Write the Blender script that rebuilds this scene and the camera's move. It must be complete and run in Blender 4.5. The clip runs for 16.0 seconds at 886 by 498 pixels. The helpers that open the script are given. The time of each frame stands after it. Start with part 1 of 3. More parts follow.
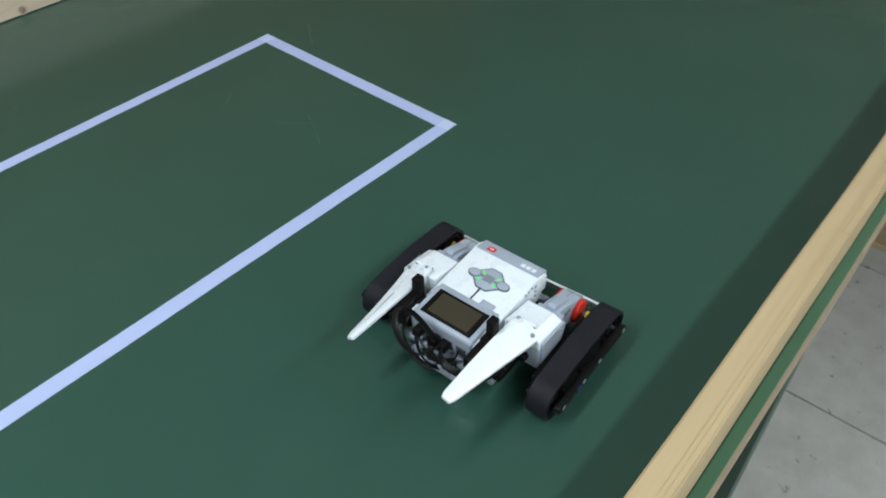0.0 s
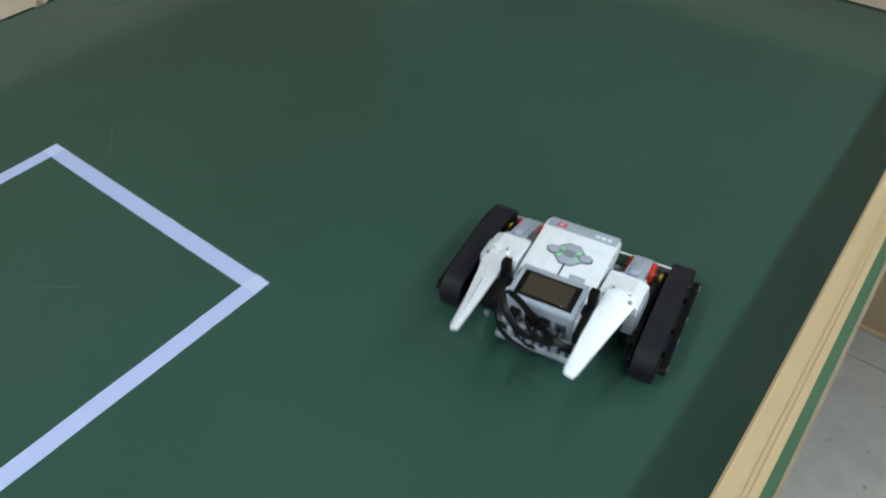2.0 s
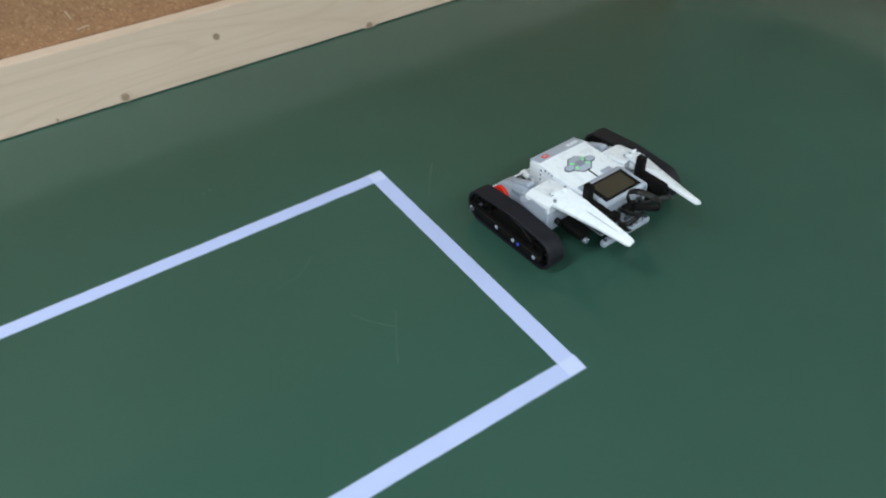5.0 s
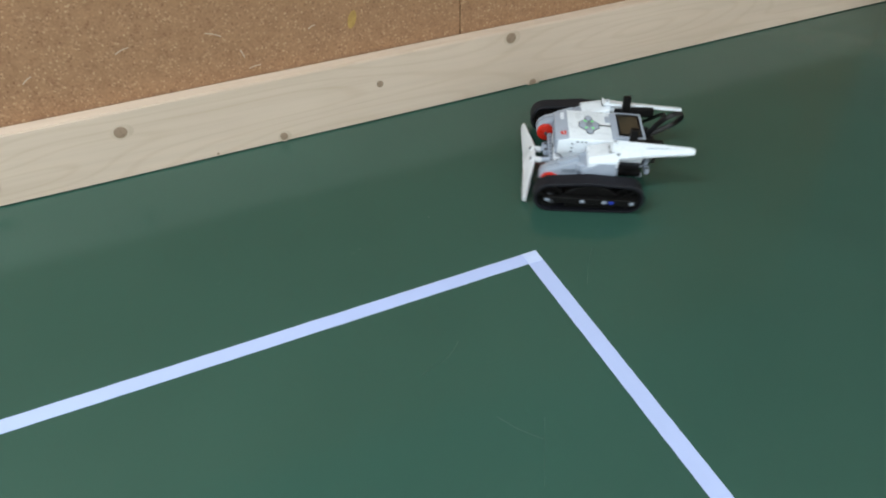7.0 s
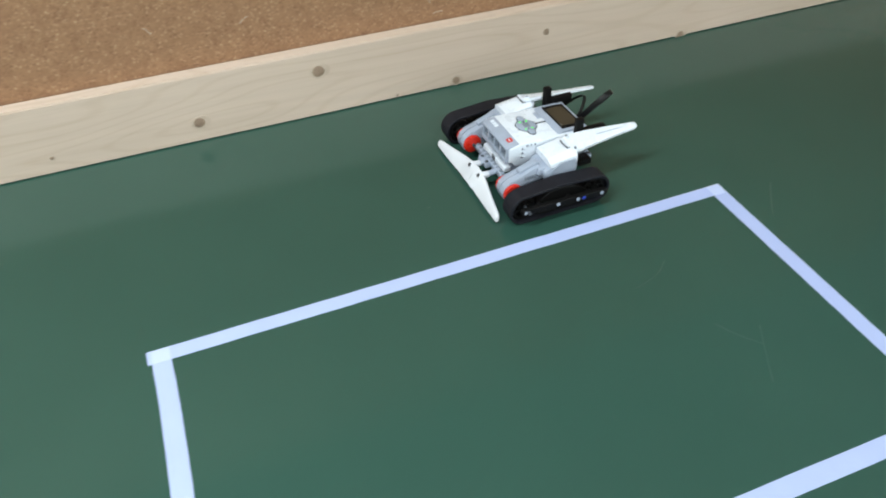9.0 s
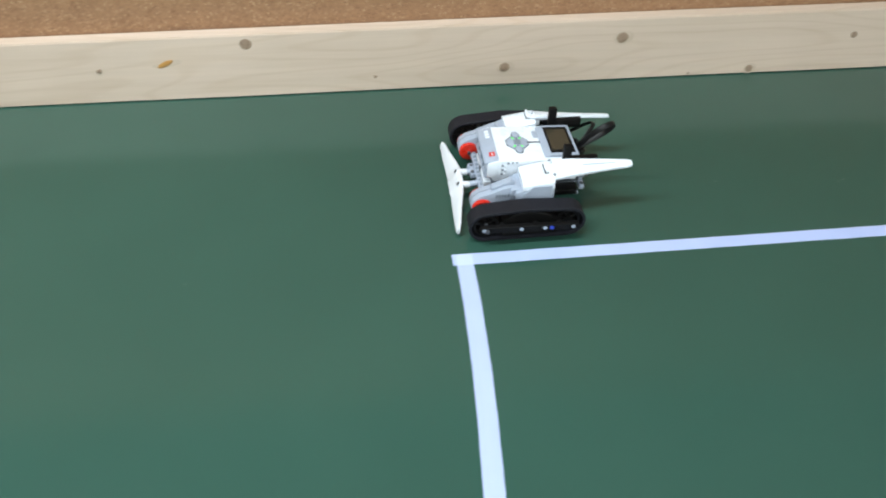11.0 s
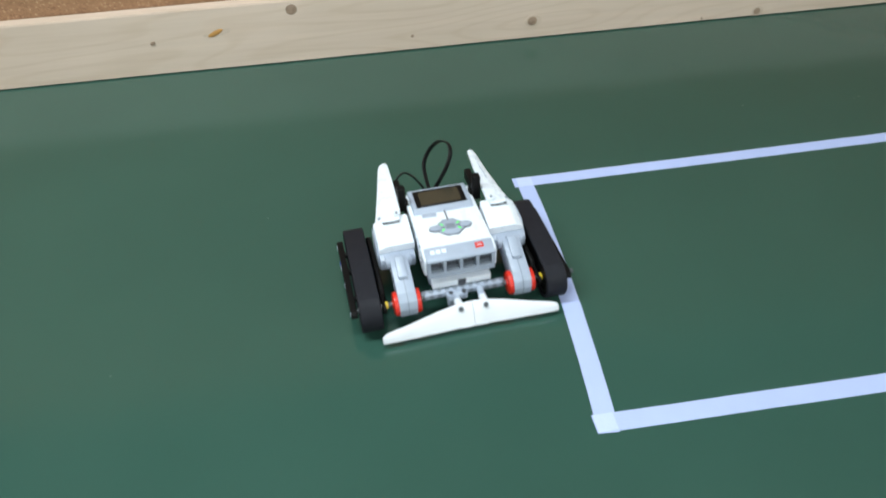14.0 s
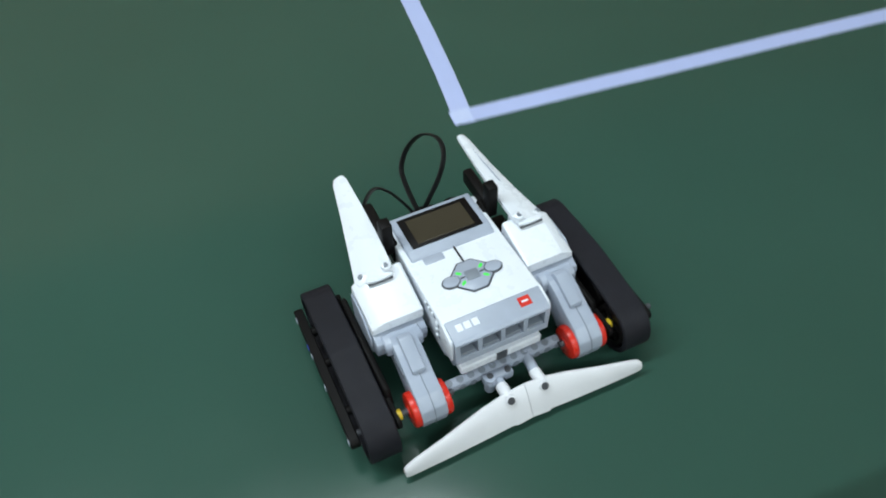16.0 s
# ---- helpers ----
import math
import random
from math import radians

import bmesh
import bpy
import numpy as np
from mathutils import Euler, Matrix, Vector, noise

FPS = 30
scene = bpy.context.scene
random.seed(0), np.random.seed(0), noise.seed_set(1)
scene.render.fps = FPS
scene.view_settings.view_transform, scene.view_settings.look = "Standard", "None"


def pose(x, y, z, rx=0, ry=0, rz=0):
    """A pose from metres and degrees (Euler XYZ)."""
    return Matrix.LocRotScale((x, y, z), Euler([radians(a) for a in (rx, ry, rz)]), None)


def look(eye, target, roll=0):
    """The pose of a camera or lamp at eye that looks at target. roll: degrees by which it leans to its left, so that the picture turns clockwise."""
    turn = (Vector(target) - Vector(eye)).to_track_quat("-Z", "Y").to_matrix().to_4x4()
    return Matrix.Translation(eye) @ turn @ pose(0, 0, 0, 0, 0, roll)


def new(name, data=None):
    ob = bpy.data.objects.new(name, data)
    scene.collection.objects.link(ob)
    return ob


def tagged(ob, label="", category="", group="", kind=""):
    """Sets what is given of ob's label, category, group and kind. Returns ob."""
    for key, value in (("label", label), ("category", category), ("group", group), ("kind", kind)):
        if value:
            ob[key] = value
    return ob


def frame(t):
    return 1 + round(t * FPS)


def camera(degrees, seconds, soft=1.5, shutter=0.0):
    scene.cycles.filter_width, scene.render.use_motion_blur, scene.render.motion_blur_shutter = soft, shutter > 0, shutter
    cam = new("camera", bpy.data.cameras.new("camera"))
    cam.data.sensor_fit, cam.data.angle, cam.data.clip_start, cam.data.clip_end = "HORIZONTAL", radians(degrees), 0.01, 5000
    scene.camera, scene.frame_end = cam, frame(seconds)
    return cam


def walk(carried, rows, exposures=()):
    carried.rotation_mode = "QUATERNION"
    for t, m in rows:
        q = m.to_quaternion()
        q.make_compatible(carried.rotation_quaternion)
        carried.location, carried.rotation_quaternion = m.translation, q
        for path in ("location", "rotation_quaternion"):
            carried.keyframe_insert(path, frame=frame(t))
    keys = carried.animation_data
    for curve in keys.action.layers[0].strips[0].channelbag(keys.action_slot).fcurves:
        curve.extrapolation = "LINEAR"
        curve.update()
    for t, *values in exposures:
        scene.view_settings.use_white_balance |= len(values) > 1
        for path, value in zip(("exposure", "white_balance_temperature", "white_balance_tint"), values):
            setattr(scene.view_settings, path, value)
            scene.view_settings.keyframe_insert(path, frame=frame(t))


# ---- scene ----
PATH = [
    (0.0, pose(0.0644, -0.8989, 0.5505, 46.55, 0.62, -49.83)),
    (0.5, pose(0.1908, -0.9182, 0.5562, 45.39, 0.49, -45.16)),
    (1.0, pose(0.2715, -0.8866, 0.5520, 44.63, 0.75, -47.59)),
    (1.5, pose(0.3358, -0.8389, 0.5559, 44.58, 0.74, -52.75)),
    (2.0, pose(0.3962, -0.8329, 0.5454, 45.68, 0.46, -52.70)),
    (2.5, pose(0.4438, -0.8381, 0.5403, 45.66, 0.04, -46.94)),
    (3.0, pose(0.4500, -0.8278, 0.5346, 45.23, 0.96, -42.54)),
    (3.5, pose(0.4480, -0.8056, 0.5335, 44.91, 1.35, -38.40)),
    (6.0, pose(0.2852, -0.5953, 0.5790, 49.56, 0.06, -30.88)),
    (6.5, pose(0.3053, -0.5741, 0.5866, 49.00, 0.28, -25.93)),
    (7.0, pose(0.3335, -0.5666, 0.5833, 49.01, 0.67, -24.21)),
    (7.5, pose(0.3263, -0.5605, 0.5760, 48.71, 0.76, -26.02)),
    (8.0, pose(0.2600, -0.5597, 0.5736, 48.38, 1.20, -26.08)),
    (8.5, pose(0.1617, -0.5576, 0.5795, 48.13, 0.63, -24.24)),
    (9.0, pose(0.1005, -0.5683, 0.5837, 47.55, 0.91, -22.42)),
    (11.5, look((-0.1220, -0.6430, 0.5860), (-0.0460, 0.8190, -0.7760), -1.1)),
    (12.0, pose(-0.1756, -0.6800, 0.5792, 47.84, 2.40, -4.97)),
    (12.5, pose(-0.1962, -0.6998, 0.5713, 48.25, 2.36, -7.25)),
    (13.0, look((-0.1950, -0.7030, 0.5760), (0.0010, 0.7620, -0.7710), -1.2)),
    (13.5, pose(-0.1931, -0.7142, 0.5497, 48.79, 1.36, -8.85)),
    (14.0, pose(-0.1860, -0.7210, 0.5467, 48.39, 1.78, -9.30)),
    (14.5, pose(-0.1827, -0.7343, 0.5475, 47.43, 2.14, -10.61)),
    (15.0, pose(-0.1824, -0.7535, 0.5204, 46.34, 1.81, -12.90)),
    (15.5, pose(-0.2128, -0.8014, 0.4858, 43.57, 0.54, -17.66)),
    (16.0, pose(-0.1886, -0.8649, 0.4571, 39.57, 1.22, -19.55)),
]
cam = camera(61.24, 16.0, soft=1.9, shutter=0.5)
walk(cam, PATH, exposures=[(0.0, -0.03), (1.0, -0.01), (2.0, 0.02), (3.0, 0.05), (3.5, 0.05), (6.0, 0.36), (9.0, 0.38), (11.5, 0.38), (13.5, 0.23), (14.5, 0.08), (15.0, 0.01), (16.0, -0.2)])

# ---- light: ceiling tubes and added fill in a closed room ----
FLOOR_Z = -0.74
CEIL_Z = 1.75
world = bpy.data.worlds.new("room_air")
world.use_nodes = True
world.node_tree.nodes["Background"].inputs[0].default_value = (0.75, 0.85, 1.0, 1)
world.node_tree.nodes["Background"].inputs[1].default_value = 0.05
scene.world = world


def tube_lamp(x, y, power, length=2.4, width=0.16, up=0.0):
    """A long tube under the ceiling; up: power of an added fill that faces the ceiling."""
    d = bpy.data.lights.new("tube_or_fill", "AREA")
    d.shape, d.size, d.size_y, d.energy, d.color = "RECTANGLE", length, width, power, (0.84, 0.95, 1.0)
    ob = new("tube_or_fill", d)
    ob.matrix_world = pose(x, y, CEIL_Z - 0.08)
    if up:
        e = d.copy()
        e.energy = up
        new("tube_or_fill", e).matrix_world = pose(x, y, CEIL_Z - 0.30, 180)


tube_lamp(0.1, -2.02, 32, 2.4)
# unseen tube; its added uplight brightens the ceiling and the far board's reflection
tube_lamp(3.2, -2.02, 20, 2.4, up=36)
tube_lamp(-0.95, -0.22, 41, 2.0, 0.14)

# added wide fill lamp behind the camera, brightens the upright faces; no source seen
d = bpy.data.lights.new("front_fill", "AREA")
d.shape, d.size, d.size_y, d.energy, d.color = "RECTANGLE", 5.0, 1.1, 31, (0.83, 0.94, 1.0)
new("front_fill", d).matrix_world = pose(-0.3, -3.9, 0.85, 90, 0, 0)


# ---- materials ----
def material(name, color, rough=0.5, metal=0.0, spec=0.5):
    m = bpy.data.materials.new(name)
    m.use_nodes = True
    b = m.node_tree.nodes["Principled BSDF"]
    b.inputs["Base Color"].default_value = (*color, 1)
    b.inputs["Roughness"].default_value = rough
    b.inputs["Metallic"].default_value = metal
    b.inputs["Specular IOR Level"].default_value = spec
    return m


def node(m, kind, **values):
    n = m.node_tree.nodes.new(kind)
    for k, v in values.items():
        n.inputs[k].default_value = v
    return n


def link(m, a, b):
    m.node_tree.links.new(a, b)


def ramp(m, source, stops):
    r = m.node_tree.nodes.new("ShaderNodeValToRGB")
    while len(r.color_ramp.elements) < len(stops):
        r.color_ramp.elements.new(0.5)
    for e, (p, c) in zip(r.color_ramp.elements, stops):
        e.position, e.color = p, (*c, 1)
    link(m, source, r.inputs[0])
    return r


def coords(m, scale=(1, 1, 1), kind="Object"):
    c = m.node_tree.nodes.new("ShaderNodeTexCoord")
    p = node(m, "ShaderNodeMapping", Scale=scale)
    link(m, c.outputs[kind], p.inputs["Vector"])
    return p.outputs["Vector"]


def noise_on(m, vec, scale, detail=4.0, rough=0.55):
    n = node(m, "ShaderNodeTexNoise", Scale=scale, Detail=detail, Roughness=rough)
    link(m, vec, n.inputs["Vector"])
    return n.outputs["Fac"]


def bump(m, fac, strength, distance):
    b = node(m, "ShaderNodeBump", Strength=strength, Distance=distance)
    link(m, fac, b.inputs["Height"])
    link(m, b.outputs["Normal"], m.node_tree.nodes["Principled BSDF"].inputs["Normal"])


def bsdf(m):
    return m.node_tree.nodes["Principled BSDF"]


def plastic(name, color, rough=0.32, vary=0.06):
    """Moulded plastic with faint handling marks in colour and gloss."""
    m = material(name, color, rough)
    v = coords(m)
    f = noise_on(m, v, 60)
    lo, hi = [c * (1 - vary) for c in color], [min(1, c * (1 + vary)) for c in color]
    link(m, ramp(m, f, [(0.3, lo), (0.7, hi)]).outputs[0], bsdf(m).inputs["Base Color"])
    g = noise_on(m, v, 90, 3)
    link(m, ramp(m, g, [(0.3, (rough - 0.04,) * 3), (0.7, (rough + 0.06,) * 3)]).outputs[0], bsdf(m).inputs["Roughness"])
    return m


WHITE = plastic("white_plastic", (0.745, 0.79, 0.85), 0.28, 0.006)
# bumper white: a little darker, less blue and rougher than WHITE
BUMPERWHITE = plastic("bumper_white_plastic", (0.71, 0.725, 0.76), 0.4, 0.02)
GREY = plastic("light_grey_plastic", (0.345, 0.39, 0.475), 0.34)
MIDGREY = plastic("mid_grey_plastic", (0.20, 0.23, 0.27), 0.4)
DARKGREY = plastic("dark_grey_plastic", (0.06, 0.065, 0.075), 0.4)
BLACK = plastic("black_plastic", (0.0055, 0.005, 0.005), 0.48, 0.15)
RED = plastic("red_plastic", (0.62, 0.025, 0.012), 0.28)
YELLOW = plastic("yellow_plastic", (0.7, 0.5, 0.03), 0.35)
BLUE = plastic("blue_plastic", (0.02, 0.05, 0.45), 0.35)
RUBBER = plastic("black_rubber", (0.0095, 0.0098, 0.014), 0.62, 0.15)
CABLE = plastic("black_cable_sheath", (0.006, 0.006, 0.0065), 0.45, 0.1)
for m_, gloss in ((RUBBER, 0.24), (BLACK, 0.12), (CABLE, 0.28)):
    bsdf(m_).inputs["Specular IOR Level"].default_value = gloss
SCREEN = material("screen_glass", (0.045, 0.038, 0.025), 0.10)
GLOW = material("green_button_light", (0.05, 0.5, 0.08), 0.3)
bsdf(GLOW).inputs["Emission Color"].default_value = (0.12, 1.0, 0.12, 1)
bsdf(GLOW).inputs["Emission Strength"].default_value = 0.4


def board_material():
    m = material("green_board_paint", (0.028, 0.076, 0.057), 0.16, 0.0, 0.5)
    v = coords(m)
    big = noise_on(m, v, 2.2, 3)
    c = ramp(m, big, [(0.3, (0.0258, 0.0710, 0.0530)), (0.7, (0.0300, 0.0810, 0.0610))])
    link(m, c.outputs[0], bsdf(m).inputs["Base Color"])
    r = noise_on(m, v, 9, 5)
    link(m, ramp(m, r, [(0.3, (0.13,) * 3), (0.7, (0.18,) * 3)]).outputs[0], bsdf(m).inputs["Roughness"])
    bump(m, noise_on(m, v, 700, 2), 0.04, 0.001)
    return m


def wood_material(name, pale, deep, across=(1.2, 28, 28), figure=1.0):
    """Planed softwood: long grain along local x."""
    m = material(name, pale, 0.55)
    v = coords(m, across)
    warp = noise_on(m, v, 2.3, 5, 0.6)
    c = ramp(m, warp, [(0.25, deep), (0.48, pale), (0.75, tuple(min(1, a * 1.06) for a in pale))])
    v2 = coords(m, (2.5, 160, 160))
    fine = noise_on(m, v2, 3.0, 3)
    f = ramp(m, fine, [(0.3, (0.965, 0.96, 0.95)), (0.7, (1, 1, 1))])
    v3 = coords(m)
    blotch = ramp(m, noise_on(m, v3, 3.2, 3), [(0.3, (0.90, 0.90, 0.88)), (0.7, (1, 1, 1))])
    a = m.node_tree.nodes.new("ShaderNodeMixRGB")
    a.blend_type = "MULTIPLY"
    a.inputs[0].default_value = 1
    link(m, c.outputs[0], a.inputs[1])
    link(m, f.outputs[0], a.inputs[2])
    b = m.node_tree.nodes.new("ShaderNodeMixRGB")
    b.blend_type = "MULTIPLY"
    b.inputs[0].default_value = 1
    link(m, a.outputs[0], b.inputs[1])
    link(m, blotch.outputs[0], b.inputs[2])
    # flat-sawn figure: contour lines of a slow field, long along the grain
    slow = noise_on(m, coords(m, (1.7, 10, 10)), 1.0, 1.5, 0.4)
    k = m.node_tree.nodes.new("ShaderNodeMath")
    k.operation = "MULTIPLY"
    k.inputs[1].default_value = 95
    link(m, slow, k.inputs[0])
    w = m.node_tree.nodes.new("ShaderNodeMath")
    w.operation = "SINE"
    link(m, k.outputs[0], w.inputs[0])
    lines = ramp(m, w.outputs[0], [(0.0, (1, 1, 1)), (0.55, (0.99, 0.985, 0.975)), (1.0, (0.90, 0.87, 0.82))])
    e = m.node_tree.nodes.new("ShaderNodeMixRGB")
    e.blend_type = "MULTIPLY"
    e.inputs[0].default_value = figure
    link(m, b.outputs[0], e.inputs[1])
    link(m, lines.outputs[0], e.inputs[2])
    link(m, e.outputs[0], bsdf(m).inputs["Base Color"])
    bump(m, fine, 0.12, 0.0006)
    return m


def chipboard_material():
    m = material("cork_chipboard", (0.30, 0.17, 0.08), 0.8)
    v = coords(m)
    grains = node(m, "ShaderNodeTexVoronoi", Scale=400.0)
    link(m, v, grains.inputs["Vector"])
    c = ramp(m, grains.outputs["Color"], [(0.0, (0.21, 0.104, 0.053)), (0.25, (0.275, 0.146, 0.075)), (0.75, (0.315, 0.172, 0.088)), (0.97, (0.44, 0.28, 0.16))])
    big = ramp(m, noise_on(m, v, 38, 6, 0.75), [(0.32, (0.82, 0.79, 0.76)), (0.5, (0.99, 0.98, 0.97)), (0.7, (1.10, 1.10, 1.08))])
    a = m.node_tree.nodes.new("ShaderNodeMixRGB")
    a.blend_type = "MULTIPLY"
    a.inputs[0].default_value = 1
    link(m, c.outputs[0], a.inputs[1])
    link(m, big.outputs[0], a.inputs[2])
    link(m, a.outputs[0], bsdf(m).inputs["Base Color"])
    bump(m, noise_on(m, v, 420, 3), 0.25, 0.001)
    return m


def rough_paint(name, color, rough, scale=6.0, vary=0.07, grain=120.0):
    m = material(name, color, rough)
    v = coords(m)
    lo, hi = [c * (1 - vary) for c in color], [min(1, c * (1 + vary)) for c in color]
    link(m, ramp(m, noise_on(m, v, scale, 6), [(0.3, lo), (0.7, hi)]).outputs[0], bsdf(m).inputs["Base Color"])
    bump(m, noise_on(m, v, grain, 3), 0.12, 0.002)
    return m


BOARD = board_material()
PINE = wood_material("pale_pine", (0.63, 0.50, 0.405), (0.585, 0.455, 0.355), figure=0.5)
PINE_Y = wood_material("yellow_pine", (0.52, 0.39, 0.23), (0.50, 0.37, 0.212), figure=0.18)
PINE_D = wood_material("dark_yellow_pine", (0.49, 0.36, 0.205), (0.47, 0.34, 0.19), figure=0.0)
KNOT = wood_material("pine_knot", (0.31, 0.215, 0.15), (0.17, 0.105, 0.07), (60, 60, 60), 0.0)
RING = wood_material("pine_knot_ring", (0.575, 0.455, 0.36), (0.50, 0.385, 0.295), (30, 30, 30), 0.0)
RESIN = wood_material("resin_streak", (0.46, 0.23, 0.06), (0.30, 0.13, 0.03), (30, 60, 60), 0.0)
CHIP = chipboard_material()
TAPE = rough_paint("pale_blue_white_tape", (0.42, 0.49, 0.76), 0.5, 20, 0.03, 500)
LAP = rough_paint("doubled_tape", (0.51, 0.58, 0.81), 0.5, 30, 0.04, 400)
GREENPAINT = rough_paint("green_frame_paint", (0.045, 0.13, 0.07), 0.45)
LEGPAINT = rough_paint("dark_green_leg_paint", (0.030, 0.066, 0.048), 0.45)
SCRATCH = rough_paint("scratched_green_paint", (0.028, 0.074, 0.054), 0.45, 40)
PLYEDGE = rough_paint("raw_board_edge", (0.36, 0.28, 0.20), 0.8, 40)
SCUFF = rough_paint("pale_scuff", (0.46, 0.36, 0.27), 0.8, 90)
STAIN = rough_paint("yellow_stain", (0.36, 0.22, 0.06), 0.8, 120, 0.2)
TAN = rough_paint("tan_laminate", (0.50, 0.37, 0.24), 0.5, 3)
CREAM = rough_paint("cream_wall_paint", (0.72, 0.60, 0.44), 0.8, 2)
WALLPAINT = rough_paint("off_white_wall_paint", (0.74, 0.71, 0.64), 0.8, 2)
CEILPAINT = rough_paint("white_ceiling_paint", (0.80, 0.78, 0.73), 0.9, 2)


def world_coords(m):
    return m.node_tree.nodes.new("ShaderNodeNewGeometry").outputs["Position"]


def concrete_material():
    m = material("grey_concrete_tile", (0.36, 0.36, 0.35), 0.38)
    v = world_coords(m)
    c = ramp(m, noise_on(m, v, 14, 8, 0.7), [(0.3, (0.31, 0.31, 0.295)), (0.7, (0.40, 0.40, 0.385))])
    s = ramp(m, noise_on(m, v, 45, 3, 0.6), [(0.27, (0.45, 0.44, 0.42)), (0.33, (1, 1, 1))])
    a = m.node_tree.nodes.new("ShaderNodeMixRGB")
    a.blend_type = "MULTIPLY"
    a.inputs[0].default_value = 1
    link(m, c.outputs[0], a.inputs[1])
    link(m, s.outputs[0], a.inputs[2])
    link(m, a.outputs[0], bsdf(m).inputs["Base Color"])
    bump(m, noise_on(m, v, 90, 4), 0.15, 0.002)
    return m


CONCRETE = concrete_material()
JOINT = rough_paint("dark_floor_joint", (0.19, 0.185, 0.175), 0.9, 30)


# ---- mesh helpers ----
def finish(bm, name, mat, angle=38):
    bmesh.ops.recalc_face_normals(bm, faces=bm.faces)
    me = bpy.data.meshes.new(name)
    bm.to_mesh(me)
    bm.free()
    me.materials.append(mat)
    me.polygons.foreach_set("use_smooth", [True] * len(me.polygons))
    me.set_sharp_from_angle(angle=radians(angle))
    return me


def part(name, bm, mat, parent=None, label="", scale=1.0, angle=38):
    """One mesh object under a thing or under a part."""
    if scale != 1.0:
        bmesh.ops.scale(bm, vec=(scale,) * 3, verts=bm.verts)
    ob = new(name, finish(bm, name, mat, angle))
    if parent:
        ob.parent = parent
    if label:
        tagged(ob, label)
    return ob


def box(x0, x1, y0, y1, z0, z1, bevel=0.0, seg=2, bm=None):
    b = bmesh.new()
    bmesh.ops.create_cube(b, size=1)
    for v in b.verts:
        v.co = Vector(((x0 + x1) / 2 + v.co.x * (x1 - x0), (y0 + y1) / 2 + v.co.y * (y1 - y0), (z0 + z1) / 2 + v.co.z * (z1 - z0)))
    if bevel:
        bmesh.ops.bevel(b, geom=b.edges[:], offset=bevel, segments=seg, affect="EDGES", profile=0.5, clamp_overlap=True)
    return join(bm, b)


def join(bm, b):
    if bm is None:
        return b
    me = bpy.data.meshes.new("tmp")
    b.to_mesh(me)
    b.free()
    bm.from_mesh(me)
    bpy.data.meshes.remove(me)
    return bm


def prism(profile, a0, a1, axis="y", bevel=0.0, seg=2, bm=None):
    """A closed outline pushed along an axis. The outline lies in (x,z) for y, (y,z) for x, (x,y) for z."""
    b = bmesh.new()

    def at(p, a):
        return {"y": (p[0], a, p[1]), "x": (a, p[0], p[1]), "z": (p[0], p[1], a)}[axis]
    lo = [b.verts.new(at(p, a0)) for p in profile]
    hi = [b.verts.new(at(p, a1)) for p in profile]
    n = len(profile)
    b.faces.new(lo)
    b.faces.new(hi[::-1])
    for i in range(n):
        b.faces.new((lo[i], hi[i], hi[(i + 1) % n], lo[(i + 1) % n]))
    bmesh.ops.recalc_face_normals(b, faces=b.faces)
    if bevel:
        bmesh.ops.bevel(b, geom=b.edges[:], offset=bevel, segments=seg, affect="EDGES", profile=0.5, clamp_overlap=True)
    return join(bm, b)


def rod(p, q, r, sides=14, r2=None, bm=None, bevel=0.0):
    """A round bar from p to q."""
    b = bmesh.new()
    p, q = Vector(p), Vector(q)
    bmesh.ops.create_cone(b, cap_ends=True, segments=sides, radius1=r, radius2=r if r2 is None else r2, depth=(q - p).length)
    if bevel:
        bmesh.ops.bevel(b, geom=[e for e in b.edges if len(e.link_faces) == 2 and any(len(f.verts) > 4 for f in e.link_faces)], offset=bevel, segments=2, affect="EDGES", profile=0.5)
    turn = Vector((0, 0, 1)).rotation_difference(q - p).to_matrix().to_4x4()
    bmesh.ops.transform(b, matrix=Matrix.Translation((p + q) / 2) @ turn, verts=b.verts)
    return join(bm, b)


def ribbon(points, wide, thick, bm=None, up=(0, 0, 1), steps=8):
    """A flat cable through the points (Catmull-Rom), wide across 'up'."""
    pts = [Vector(p) for p in points]
    pts = [2 * pts[0] - pts[1]] + pts + [2 * pts[-1] - pts[-2]]
    line = []
    for i in range(1, len(pts) - 2):
        a, b_, c, d = pts[i - 1:i + 3]
        for k in range(steps):
            t = k / steps
            line.append(0.5 * ((2 * b_) + (c - a) * t + (2 * a - 5 * b_ + 4 * c - d) * t * t + (3 * b_ - a - 3 * c + d) * t ** 3))
    line.append(pts[-2])
    b = bmesh.new()
    rings = []
    for i, p in enumerate(line):
        d = (line[min(i + 1, len(line) - 1)] - line[max(i - 1, 0)]).normalized()
        s = d.cross(Vector(up))
        s = s.normalized() if s.length > 0.05 else Vector((0, 1, 0))
        n = s.cross(d).normalized()
        ring = []
        for k in range(10):
            a = 2 * math.pi * k / 10
            ring.append(b.verts.new(p + n * math.cos(a) * wide / 2 + s * math.sin(a) * thick / 2))
        rings.append(ring)
    for r0, r1 in zip(rings, rings[1:]):
        for k in range(10):
            b.faces.new((r0[k], r0[(k + 1) % 10], r1[(k + 1) % 10], r1[k]))
    b.faces.new(rings[0][::-1])
    b.faces.new(rings[-1])
    return join(bm, b)


